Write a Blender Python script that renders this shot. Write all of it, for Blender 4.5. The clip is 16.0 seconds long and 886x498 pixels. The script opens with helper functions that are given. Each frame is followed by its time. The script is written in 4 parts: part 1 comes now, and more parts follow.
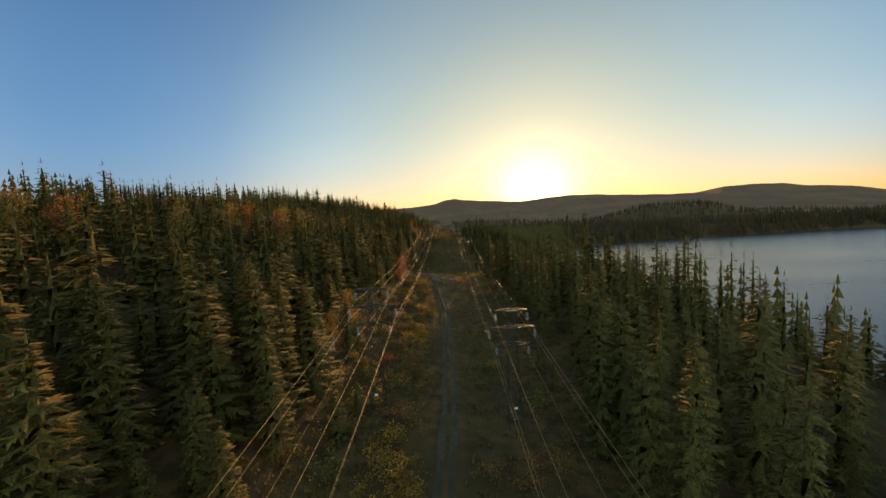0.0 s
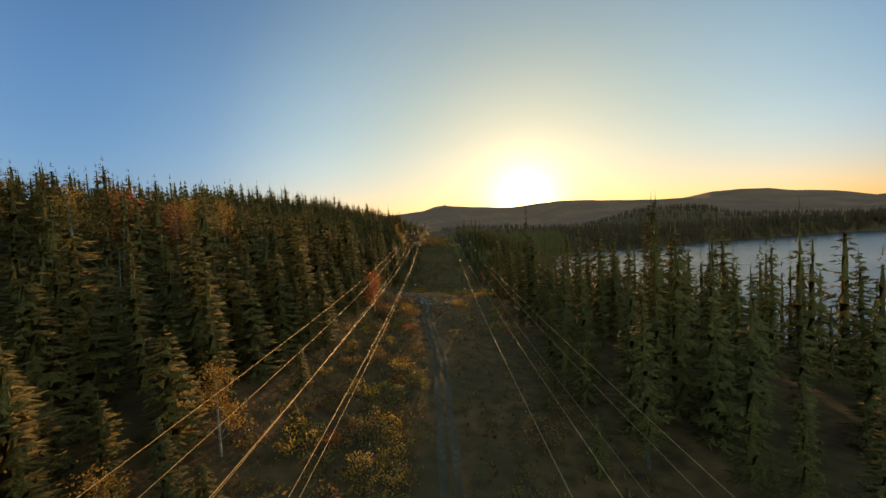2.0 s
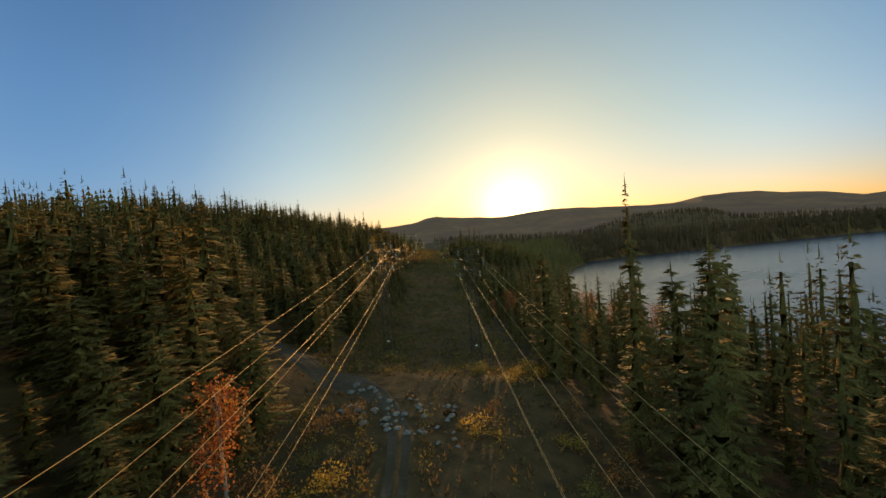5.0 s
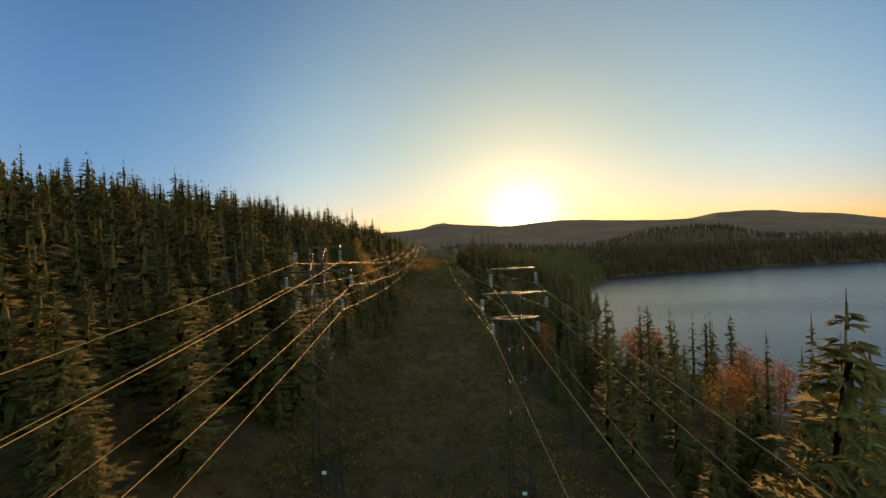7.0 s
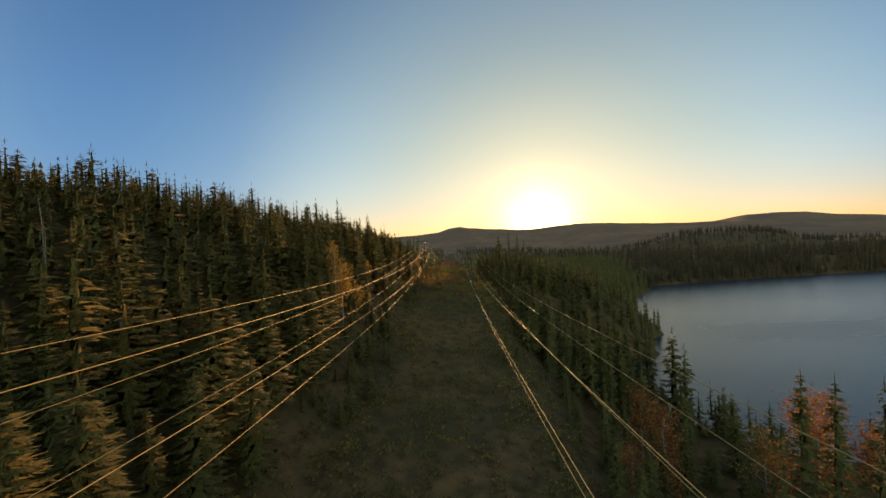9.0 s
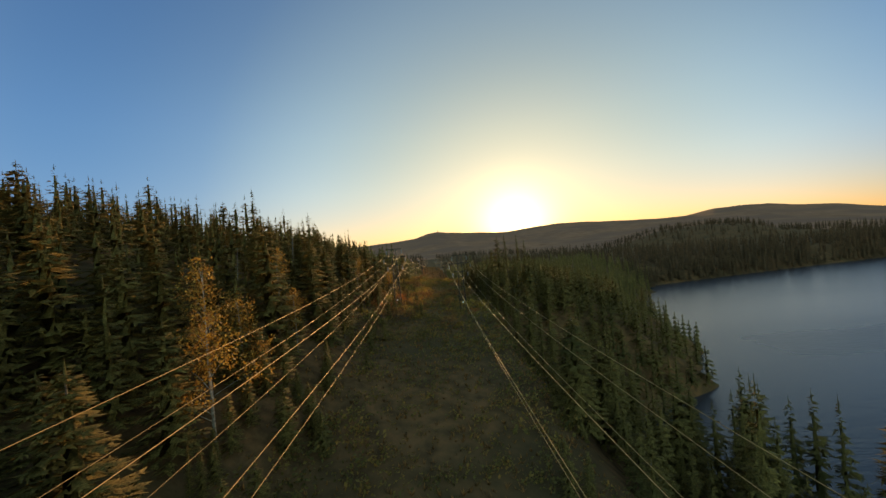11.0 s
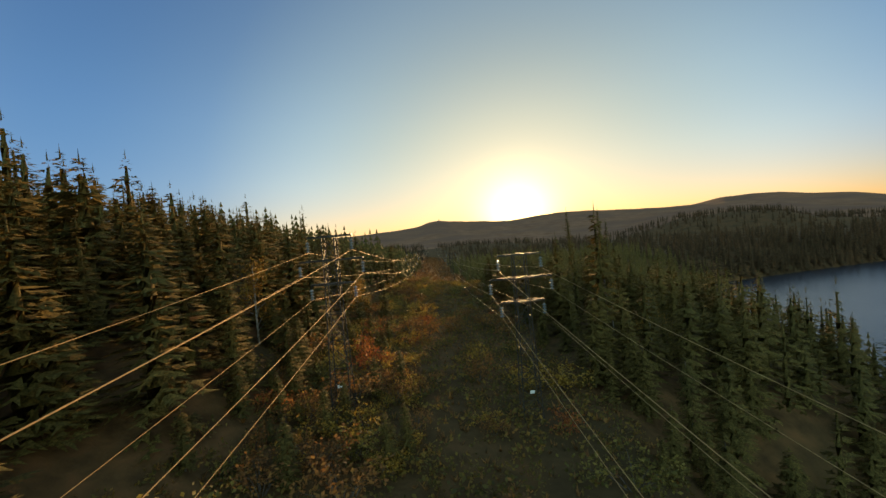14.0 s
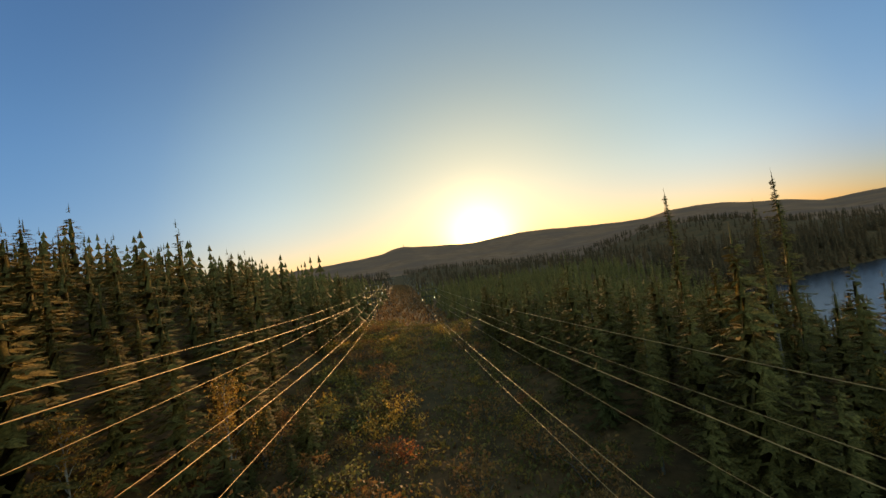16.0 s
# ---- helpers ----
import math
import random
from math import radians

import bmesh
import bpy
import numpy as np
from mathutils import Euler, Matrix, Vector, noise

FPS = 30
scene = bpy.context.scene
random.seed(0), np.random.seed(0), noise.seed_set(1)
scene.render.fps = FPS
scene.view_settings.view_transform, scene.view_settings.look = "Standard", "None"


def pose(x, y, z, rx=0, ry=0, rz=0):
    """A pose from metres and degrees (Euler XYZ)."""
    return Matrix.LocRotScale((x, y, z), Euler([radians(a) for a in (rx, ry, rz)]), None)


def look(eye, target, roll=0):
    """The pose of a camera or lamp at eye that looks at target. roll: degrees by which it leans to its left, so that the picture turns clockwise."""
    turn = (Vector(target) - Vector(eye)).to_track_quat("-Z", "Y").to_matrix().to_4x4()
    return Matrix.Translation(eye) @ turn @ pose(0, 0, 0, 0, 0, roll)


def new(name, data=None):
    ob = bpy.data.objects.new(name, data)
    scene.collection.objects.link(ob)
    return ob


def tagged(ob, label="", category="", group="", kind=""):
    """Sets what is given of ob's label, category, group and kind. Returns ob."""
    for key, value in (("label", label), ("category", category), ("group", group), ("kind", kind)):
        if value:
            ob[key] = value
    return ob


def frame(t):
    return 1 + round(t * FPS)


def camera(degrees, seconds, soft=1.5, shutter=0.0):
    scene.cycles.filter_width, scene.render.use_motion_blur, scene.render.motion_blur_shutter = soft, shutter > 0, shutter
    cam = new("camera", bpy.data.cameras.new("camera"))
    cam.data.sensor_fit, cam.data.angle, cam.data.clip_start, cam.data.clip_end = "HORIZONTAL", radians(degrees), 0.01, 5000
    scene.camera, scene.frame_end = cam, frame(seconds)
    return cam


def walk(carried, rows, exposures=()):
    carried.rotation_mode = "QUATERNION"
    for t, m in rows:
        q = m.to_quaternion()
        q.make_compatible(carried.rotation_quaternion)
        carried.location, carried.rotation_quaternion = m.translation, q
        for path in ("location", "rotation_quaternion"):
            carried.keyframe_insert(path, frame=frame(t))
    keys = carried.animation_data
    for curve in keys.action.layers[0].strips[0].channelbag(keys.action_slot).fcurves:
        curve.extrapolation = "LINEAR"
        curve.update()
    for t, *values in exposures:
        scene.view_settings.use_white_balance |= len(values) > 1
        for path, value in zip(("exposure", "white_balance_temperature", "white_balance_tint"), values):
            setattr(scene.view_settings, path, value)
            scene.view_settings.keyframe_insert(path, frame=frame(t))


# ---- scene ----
cam = camera(98.0, 16.0)
PATH = [
    (0, (-0.443, -4.056, 18.250), (-0.471, -2.061, 18.108), -3.00),
    (0.5, (-0.632, 4.263, 17.902), (-0.566, 6.258, 17.767), -5.64),
    (0.7, (-0.737, 7.502, 17.770), (-0.676, 9.497, 17.629), -5.65),
    (1, (-0.944, 12.381, 17.500), (-0.896, 14.375, 17.347), -4.77),
    (1.5, (-1.126, 20.284, 16.925), (-1.084, 22.278, 16.782), -4.50),
    (2, (-1.206, 27.984, 16.623), (-1.182, 29.980, 16.513), -3.35),
    (2.5, (-1.052, 35.757, 16.524), (-0.986, 37.754, 16.439), -4.41),
    (3, (-1.032, 43.366, 16.463), (-0.953, 45.362, 16.374), -5.27),
    (3.5, (-0.927, 50.769, 16.503), (-0.853, 52.766, 16.415), -5.34),
    (6, (-0.194, 87.107, 16.378), (-0.156, 89.106, 16.349), -3.59),
    (6.5, (-0.068, 95.320, 16.297), (-0.051, 97.320, 16.274), -2.10),
    (7, (0.117, 103.981, 16.460), (0.154, 105.981, 16.443), -2.56),
    (7.5, (0.196, 112.713, 16.627), (0.235, 114.712, 16.610), -2.78),
    (8, (0.049, 120.824, 16.745), (0.088, 122.823, 16.737), -2.90),
    (8.5, (0.007, 129.119, 16.800), (0.012, 131.119, 16.805), -2.58),
    (9, (0.217, 137.302, 16.802), (0.172, 139.301, 16.810), -2.67),
    (11.5, (-0.593, 176.424, 18.046), (-0.506, 178.422, 18.075), -5.65),
    (12, (-0.511, 185.040, 18.230), (-0.421, 187.038, 18.241), -5.67),
    (12.5, (-0.496, 193.764, 18.432), (-0.414, 195.762, 18.426), -5.49),
    (13, (-0.375, 202.331, 18.490), (-0.301, 204.329, 18.477), -5.29),
    (13.5, (-0.404, 210.993, 18.519), (-0.339, 212.992, 18.490), -5.10),
    (14, (-0.810, 219.330, 18.539), (-0.755, 221.329, 18.510), -5.10),
    (14.5, (-0.962, 227.950, 18.460), (-0.914, 229.949, 18.440), -5.50),
    (15, (-1.056, 236.167, 18.431), (-1.010, 238.166, 18.425), -5.40),
    (15.5, (-1.085, 244.282, 18.559), (-1.028, 246.282, 18.578), -5.22),
    (16, (-1.257, 252.542, 18.922), (-1.009, 254.525, 19.001), -8.53),
]
walk(cam, [(t, look(eye, target, roll)) for t, eye, target, roll in PATH], exposures=[(0, 2.3), (16, 2.3)])


# ---------------------------------------------------------------- sky, sun
SUN_AZ, SUN_EL = 12.9, 3.1


def sun_way():
    a, e = radians(SUN_AZ), radians(SUN_EL)
    return Vector((math.sin(a) * math.cos(e), math.cos(a) * math.cos(e), math.sin(e)))


def build_sky():
    world = bpy.data.worlds.new("sky")
    scene.world = world
    world.use_nodes = True
    nt = world.node_tree
    nt.nodes.clear()
    out = nt.nodes.new("ShaderNodeOutputWorld")
    sky = nt.nodes.new("ShaderNodeTexSky")
    sky.sky_type = "NISHITA"
    sky.sun_disc = False
    sky.sun_elevation = radians(SUN_EL)
    sky.sun_rotation = radians(SUN_AZ)
    sky.altitude = 100
    sky.air_density, sky.dust_density, sky.ozone_density = 0.9, 0.05, 1.6
    bg = nt.nodes.new("ShaderNodeBackground")
    bg.inputs["Strength"].default_value = 0.2
    # bright air round the sun
    coord = nt.nodes.new("ShaderNodeTexCoord")
    dot = nt.nodes.new("ShaderNodeVectorMath")
    dot.operation = "DOT_PRODUCT"
    dot.inputs[1].default_value = sun_way()
    nt.links.new(coord.outputs["Generated"], dot.inputs[0])
    # in view: bluer away from the sun, warmer towards it, dimmer towards the horizon
    span = nt.nodes.new("ShaderNodeMapRange")
    span.inputs["From Min"].default_value = -1.0
    nt.links.new(dot.outputs["Value"], span.inputs["Value"])
    hue = nt.nodes.new("ShaderNodeValToRGB")
    hue.color_ramp.interpolation = "B_SPLINE"
    els = hue.color_ramp.elements
    # first two stops: added warm fill from behind and overhead, lifting the shaded ground
    tones = ((-0.6, (2.1, 1.38, 0.8)), (0.0, (0.98, 0.7, 0.47)), (0.42, (0.095, 0.2, 0.345)), (0.73, (0.205, 0.217, 0.25)), (0.87, (0.42, 0.35, 0.29)), (1.0, (0.29, 0.215, 0.14)))
    while len(els) < len(tones):
        els.new(0.5)
    for e, (at, c) in zip(els, tones):
        e.position, e.color = at / 2 + 0.5, (*c, 1)
    nt.links.new(span.outputs["Result"], hue.inputs["Fac"])
    high = nt.nodes.new("ShaderNodeSeparateXYZ")
    nt.links.new(coord.outputs["Generated"], high.inputs[0])
    low = nt.nodes.new("ShaderNodeValToRGB")
    low.color_ramp.interpolation = "B_SPLINE"
    bands = ((0.0, (0.66, 0.55, 0.7)), (0.08, (0.75, 0.65, 0.8)), (0.17, (0.88, 0.84, 0.92)), (0.3, (0.97, 0.97, 0.97)), (0.6, (1.1, 1.1, 1.12)))
    els = low.color_ramp.elements
    while len(els) < len(bands):
        els.new(0.5)
    for e, (at, c) in zip(els, bands):
        e.position, e.color = at, (*c, 1)
    nt.links.new(high.outputs["Z"], low.inputs["Fac"])
    tint = nt.nodes.new("ShaderNodeVectorMath")
    tint.operation = "MULTIPLY"
    nt.links.new(hue.outputs["Color"], tint.inputs[0])
    nt.links.new(low.outputs["Color"], tint.inputs[1])
    even = nt.nodes.new("ShaderNodeVectorMath")
    even.operation = "MULTIPLY"
    nt.links.new(sky.outputs["Color"], even.inputs[0])
    nt.links.new(tint.outputs["Vector"], even.inputs[1])
    nt.links.new(even.outputs["Vector"], bg.inputs["Color"])
    ramp = nt.nodes.new("ShaderNodeMapRange")
    ramp.inputs["From Min"].default_value = 0.6
    ramp.inputs["From Max"].default_value = 1.0
    nt.links.new(dot.outputs["Value"], ramp.inputs["Value"])
    wide = nt.nodes.new("ShaderNodeMath")
    wide.operation = "POWER"
    wide.inputs[1].default_value = 9.0
    nt.links.new(ramp.outputs["Result"], wide.inputs[0])
    core = nt.nodes.new("ShaderNodeMath")
    core.operation = "POWER"
    core.inputs[1].default_value = 120.0
    nt.links.new(ramp.outputs["Result"], core.inputs[0])
    glow = nt.nodes.new("ShaderNodeBackground")
    glow.inputs["Color"].default_value = (1.0, 0.74, 0.3, 1)
    part_of = nt.nodes.new("ShaderNodeMath")
    part_of.operation = "MULTIPLY"
    part_of.inputs[1].default_value = 0.1
    nt.links.new(wide.outputs[0], part_of.inputs[0])
    nt.links.new(part_of.outputs[0], glow.inputs["Strength"])
    disc = nt.nodes.new("ShaderNodeBackground")
    disc.inputs["Color"].default_value = (1.0, 0.72, 0.28, 1)
    times = nt.nodes.new("ShaderNodeMath")
    times.operation = "MULTIPLY"
    times.inputs[1].default_value = 0.6
    nt.links.new(core.outputs[0], times.inputs[0])
    nt.links.new(times.outputs[0], disc.inputs["Strength"])
    add1, add2 = nt.nodes.new("ShaderNodeAddShader"), nt.nodes.new("ShaderNodeAddShader")
    nt.links.new(bg.outputs[0], add1.inputs[0])
    nt.links.new(glow.outputs[0], add1.inputs[1])
    nt.links.new(add1.outputs[0], add2.inputs[0])
    nt.links.new(disc.outputs[0], add2.inputs[1])
    nt.links.new(add2.outputs[0], out.inputs["Surface"])
    lamp = bpy.data.lights.new("sun", "SUN")
    lamp.energy, lamp.angle, lamp.color = 1.45, radians(0.9), (1.0, 0.6, 0.26)
    ob = new("sun", lamp)
    ob.matrix_world = look(sun_way() * 200, (0, 0, 0))


build_sky()


# ---------------------------------------------------------------- materials
def material(name, stops, scale, rough=0.85, metal=0.0, bump=0.0, bump_scale=None, detail=6, island=0.0, through_light=0.0, spec=0.3, second=None):
    """A rough surface: colours along a noise of that many per metre, a second, wider noise that darkens it, and relief."""
    m = bpy.data.materials.new(name)
    m.use_nodes = True
    nt = m.node_tree
    b = nt.nodes["Principled BSDF"]
    out = nt.nodes["Material Output"]
    b.inputs["Roughness"].default_value = rough
    b.inputs["Metallic"].default_value = metal
    b.inputs["Specular IOR Level"].default_value = spec
    coord = nt.nodes.new("ShaderNodeTexCoord")
    geo = nt.nodes.new("ShaderNodeNewGeometry")
    n1 = nt.nodes.new("ShaderNodeTexNoise")
    n1.inputs["Scale"].default_value, n1.inputs["Detail"].default_value = scale, detail
    nt.links.new(geo.outputs["Position"], n1.inputs["Vector"])
    value = n1.outputs["Fac"]
    if island:
        mix = nt.nodes.new("ShaderNodeMath")
        mix.operation = "MULTIPLY_ADD"
        nt.links.new(geo.outputs["Random Per Island"], mix.inputs[0])
        mix.inputs[1].default_value = island
        off = nt.nodes.new("ShaderNodeMath")
        off.operation = "SUBTRACT"
        nt.links.new(value, off.inputs[0])
        off.inputs[1].default_value = island / 2
        nt.links.new(off.outputs[0], mix.inputs[2])
        value = mix.outputs[0]
    ramp = nt.nodes.new("ShaderNodeValToRGB")
    els = ramp.color_ramp.elements
    while len(els) < len(stops):
        els.new(0.5)
    for e, (p, c) in zip(els, stops):
        e.position, e.color = p, (*c, 1)
    nt.links.new(value, ramp.inputs["Fac"])
    color = ramp.outputs["Color"]
    if second:
        n2 = nt.nodes.new("ShaderNodeTexNoise")
        n2.inputs["Scale"].default_value, n2.inputs["Detail"].default_value = second[0], 3
        nt.links.new(geo.outputs["Position"], n2.inputs["Vector"])
        r2 = nt.nodes.new("ShaderNodeMapRange")
        r2.inputs["From Min"].default_value, r2.inputs["From Max"].default_value = second[2], second[3]
        nt.links.new(n2.outputs["Fac"], r2.inputs["Value"])
        mx = nt.nodes.new("ShaderNodeMix")
        mx.data_type = "RGBA"
        nt.links.new(r2.outputs["Result"], mx.inputs["Factor"])
        nt.links.new(color, mx.inputs["A"])
        mx.inputs["B"].default_value = (*second[1], 1)
        color = mx.outputs["Result"]
    nt.links.new(color, b.inputs["Base Color"])
    if bump:
        n3 = nt.nodes.new("ShaderNodeTexNoise")
        n3.inputs["Scale"].default_value, n3.inputs["Detail"].default_value = bump_scale or scale * 3, 8
        nt.links.new(geo.outputs["Position"], n3.inputs["Vector"])
        bp = nt.nodes.new("ShaderNodeBump")
        bp.inputs["Strength"].default_value = bump
        bp.inputs["Distance"].default_value = 0.3 / (bump_scale or scale * 3)
        nt.links.new(n3.outputs["Fac"], bp.inputs["Height"])
        nt.links.new(bp.outputs[0], b.inputs["Normal"])
    if through_light:
        tr = nt.nodes.new("ShaderNodeBsdfTranslucent")
        nt.links.new(color, tr.inputs["Color"])
        ms = nt.nodes.new("ShaderNodeMixShader")
        ms.inputs[0].default_value = through_light
        nt.links.new(b.outputs[0], ms.inputs[1])
        nt.links.new(tr.outputs[0], ms.inputs[2])
        nt.links.new(ms.outputs[0], out.inputs["Surface"])
    return m


# spruce green shifted to brown: warm glare of the low sun in the colour
WARMED_NEEDLES = material("warmed_spruce_needles", [(0.3, (0.05, 0.039, 0.013)), (0.5, (0.12, 0.09, 0.027)), (0.7, (0.205, 0.146, 0.041))], 9.0, rough=0.85, island=0.14, through_light=0.14, spec=0.1, detail=4,
                   bump=0.7, bump_scale=22, second=(0.12, (0.068, 0.062, 0.022), 0.5, 0.75))
BARK = material("bark", [(0.3, (0.06, 0.045, 0.035)), (0.7, (0.16, 0.13, 0.11))], 8, rough=0.95, bump=0.6)
DEADWOOD = material("dead_wood", [(0.3, (0.09, 0.075, 0.06)), (0.7, (0.18, 0.15, 0.125))], 6, rough=0.9, bump=0.4)
BIRCH = material("birch_bark", [(0.35, (0.14, 0.115, 0.09)), (0.6, (0.3, 0.27, 0.23))], 5, rough=0.8, bump=0.3)
GOLD_LEAF = material("gold_leaves", [(0.25, (0.18, 0.09, 0.018)), (0.5, (0.28, 0.15, 0.026)), (0.8, (0.36, 0.23, 0.04))], 0.8, rough=0.6, island=0.6, through_light=0.45)
RED_LEAF = material("red_leaves", [(0.25, (0.2, 0.055, 0.02)), (0.5, (0.34, 0.10, 0.025)), (0.8, (0.42, 0.18, 0.035))], 0.8, rough=0.6, island=0.6, through_light=0.45)
RUST_LEAF = material("rust_leaves", [(0.2, (0.08, 0.05, 0.02)), (0.5, (0.22, 0.10, 0.03)), (0.8, (0.32, 0.16, 0.04))], 0.5, rough=0.7, island=0.6, through_light=0.35)
UNDERGROWTH = material("undergrowth", [(0.2, (0.07, 0.06, 0.018)), (0.42, (0.13, 0.105, 0.026)), (0.62, (0.2, 0.135, 0.028)), (0.82, (0.3, 0.15, 0.033))], 0.22, rough=0.7, island=0.45, through_light=0.4)
OLIVE_LEAF = material("olive_gold_leaves", [(0.25, (0.19, 0.11, 0.018)), (0.5, (0.34, 0.2, 0.03)), (0.8, (0.46, 0.29, 0.045))], 0.8, rough=0.6, island=0.6, through_light=0.45)
GREEN_LEAF = material("green_leaves", [(0.2, (0.075, 0.068, 0.016)), (0.5, (0.16, 0.128, 0.028)), (0.8, (0.27, 0.2, 0.042))], 0.5, rough=0.7, island=0.6, through_light=0.35)
SOIL = material("heath", [(0.3, (0.06, 0.035, 0.017)), (0.5, (0.115, 0.065, 0.028)), (0.7, (0.175, 0.088, 0.037))], 0.7, rough=1.0, bump=1.0, bump_scale=3.0, detail=10,
                second=(0.07, (0.07, 0.048, 0.022), 0.42, 0.68), spec=0.1)
GRAVEL = material("gravel", [(0.3, (0.08, 0.056, 0.038)), (0.6, (0.115, 0.085, 0.06)), (0.8, (0.16, 0.125, 0.092))], 3, rough=1.0, spec=0.03, bump=0.8, bump_scale=14, second=(0.3, (0.075, 0.056, 0.036), 0.42, 0.66))
# far hills, lightened and reddened: warm distance haze painted into the colour
HAZY_FELL = material("hazy_fell", [(0.3, (0.19, 0.1, 0.06)), (0.5, (0.24, 0.128, 0.078)), (0.7, (0.29, 0.16, 0.1))], 0.02, rough=1.0, bump=0.4, bump_scale=0.09, detail=12, second=(0.004, (0.18, 0.105, 0.075), 0.4, 0.65), spec=0.02)
# far spruces in brown, darkened needles: backlit shade and warm haze as colour
BACKLIT_WOODS = material("backlit_woods", [(0.28, (0.05, 0.034, 0.019)), (0.52, (0.08, 0.05, 0.027)), (0.75, (0.12, 0.066, 0.034))], 0.02, rough=0.9, island=0.3, through_light=0.15, spec=0.05, detail=6)
STEEL = material("galvanised_steel", [(0.3, (0.034, 0.028, 0.023)), (0.7, (0.06, 0.05, 0.042))], 3, rough=0.55, metal=0.35, spec=0.25, bump=0.15, second=(1.2, (0.09, 0.074, 0.06), 0.55, 0.8))
# grey metal tinted gold: the low sun's glint is put into the base colour
SUNLIT_ALUMINIUM = material("sunlit_aluminium_strand", [(0.3, (0.4, 0.26, 0.11)), (0.7, (0.5, 0.34, 0.15))], 6, rough=0.62, metal=0.8)
PORCELAIN = material("porcelain", [(0.3, (0.1, 0.11, 0.115)), (0.7, (0.16, 0.17, 0.175))], 4, rough=0.4, spec=0.4)
PLATE = material("plate_paint", [(0.3, (0.62, 0.62, 0.6)), (0.7, (0.78, 0.78, 0.76))], 5, rough=0.5)
STONE = material("stone", [(0.3, (0.1, 0.09, 0.08)), (0.7, (0.23, 0.21, 0.19))], 4, rough=0.9, bump=0.6)


def build_water_material():
    m = bpy.data.materials.new("lake_water")
    m.use_nodes = True
    nt = m.node_tree
    b = nt.nodes["Principled BSDF"]
    b.inputs["Base Color"].default_value = (0.03, 0.032, 0.042, 1)
    b.inputs["Roughness"].default_value = 0.06
    b.inputs["IOR"].default_value = 1.33
    geo = nt.nodes.new("ShaderNodeNewGeometry")
    stretch = nt.nodes.new("ShaderNodeVectorMath")
    stretch.operation = "MULTIPLY"
    stretch.inputs[1].default_value = (0.35, 1.0, 1.0)
    nt.links.new(geo.outputs["Position"], stretch.inputs[0])
    n = nt.nodes.new("ShaderNodeTexNoise")
    n.inputs["Scale"].default_value, n.inputs["Detail"].default_value = 0.9, 4
    nt.links.new(stretch.outputs[0], n.inputs["Vector"])
    bp = nt.nodes.new("ShaderNodeBump")
    bp.inputs["Strength"].default_value, bp.inputs["Distance"].default_value = 0.6, 0.12
    nt.links.new(n.outputs["Fac"], bp.inputs["Height"])
    nt.links.new(bp.outputs[0], b.inputs["Normal"])
    n2 = nt.nodes.new("ShaderNodeTexNoise")
    n2.inputs["Scale"].default_value, n2.inputs["Detail"].default_value = 0.02, 3
    nt.links.new(stretch.outputs[0], n2.inputs["Vector"])
    r = nt.nodes.new("ShaderNodeMapRange")
    r.inputs["To Min"].default_value, r.inputs["To Max"].default_value = 0.16, 0.34
    nt.links.new(n2.outputs["Fac"], r.inputs["Value"])
    nt.links.new(r.outputs["Result"], b.inputs["Roughness"])
    return m


WATER = build_water_material()


# ---------------------------------------------------------------- the lie of the land
LAKE = -16.0
HUB = (0.0, 104.0)


def smooth(a, b, v):
    t = np.clip((v - a) / (b - a), 0, 1)
    return t * t * (3 - 2 * t)


def ripple(x, y, size, seed):
    """A smooth uneven value between about -1 and 1."""
    a = np.sin(x / size * 1.9 + seed) * np.cos(y / size * 1.3 - seed * 2.1)
    b = np.sin((x * 0.6 + y * 0.9) / size * 2.7 + seed * 1.7)
    c = np.sin((x * 0.9 - y * 0.5) / size * 4.3 - seed * 0.6) * 0.6
    return (a + b + c) / 2.2


def shore_x(y):
    return np.interp(y, [-400, 0, 66, 140, 190, 207, 217, 228, 238, 250, 266, 290, 320, 354, 388, 412, 424, 442, 456, 472, 540],
                     [120, 86, 77, 68, 58, 41, 33, 30, 36, 56, 68, 73, 84, 96, 126, 138, 150, 250, 330, 480, 3000])


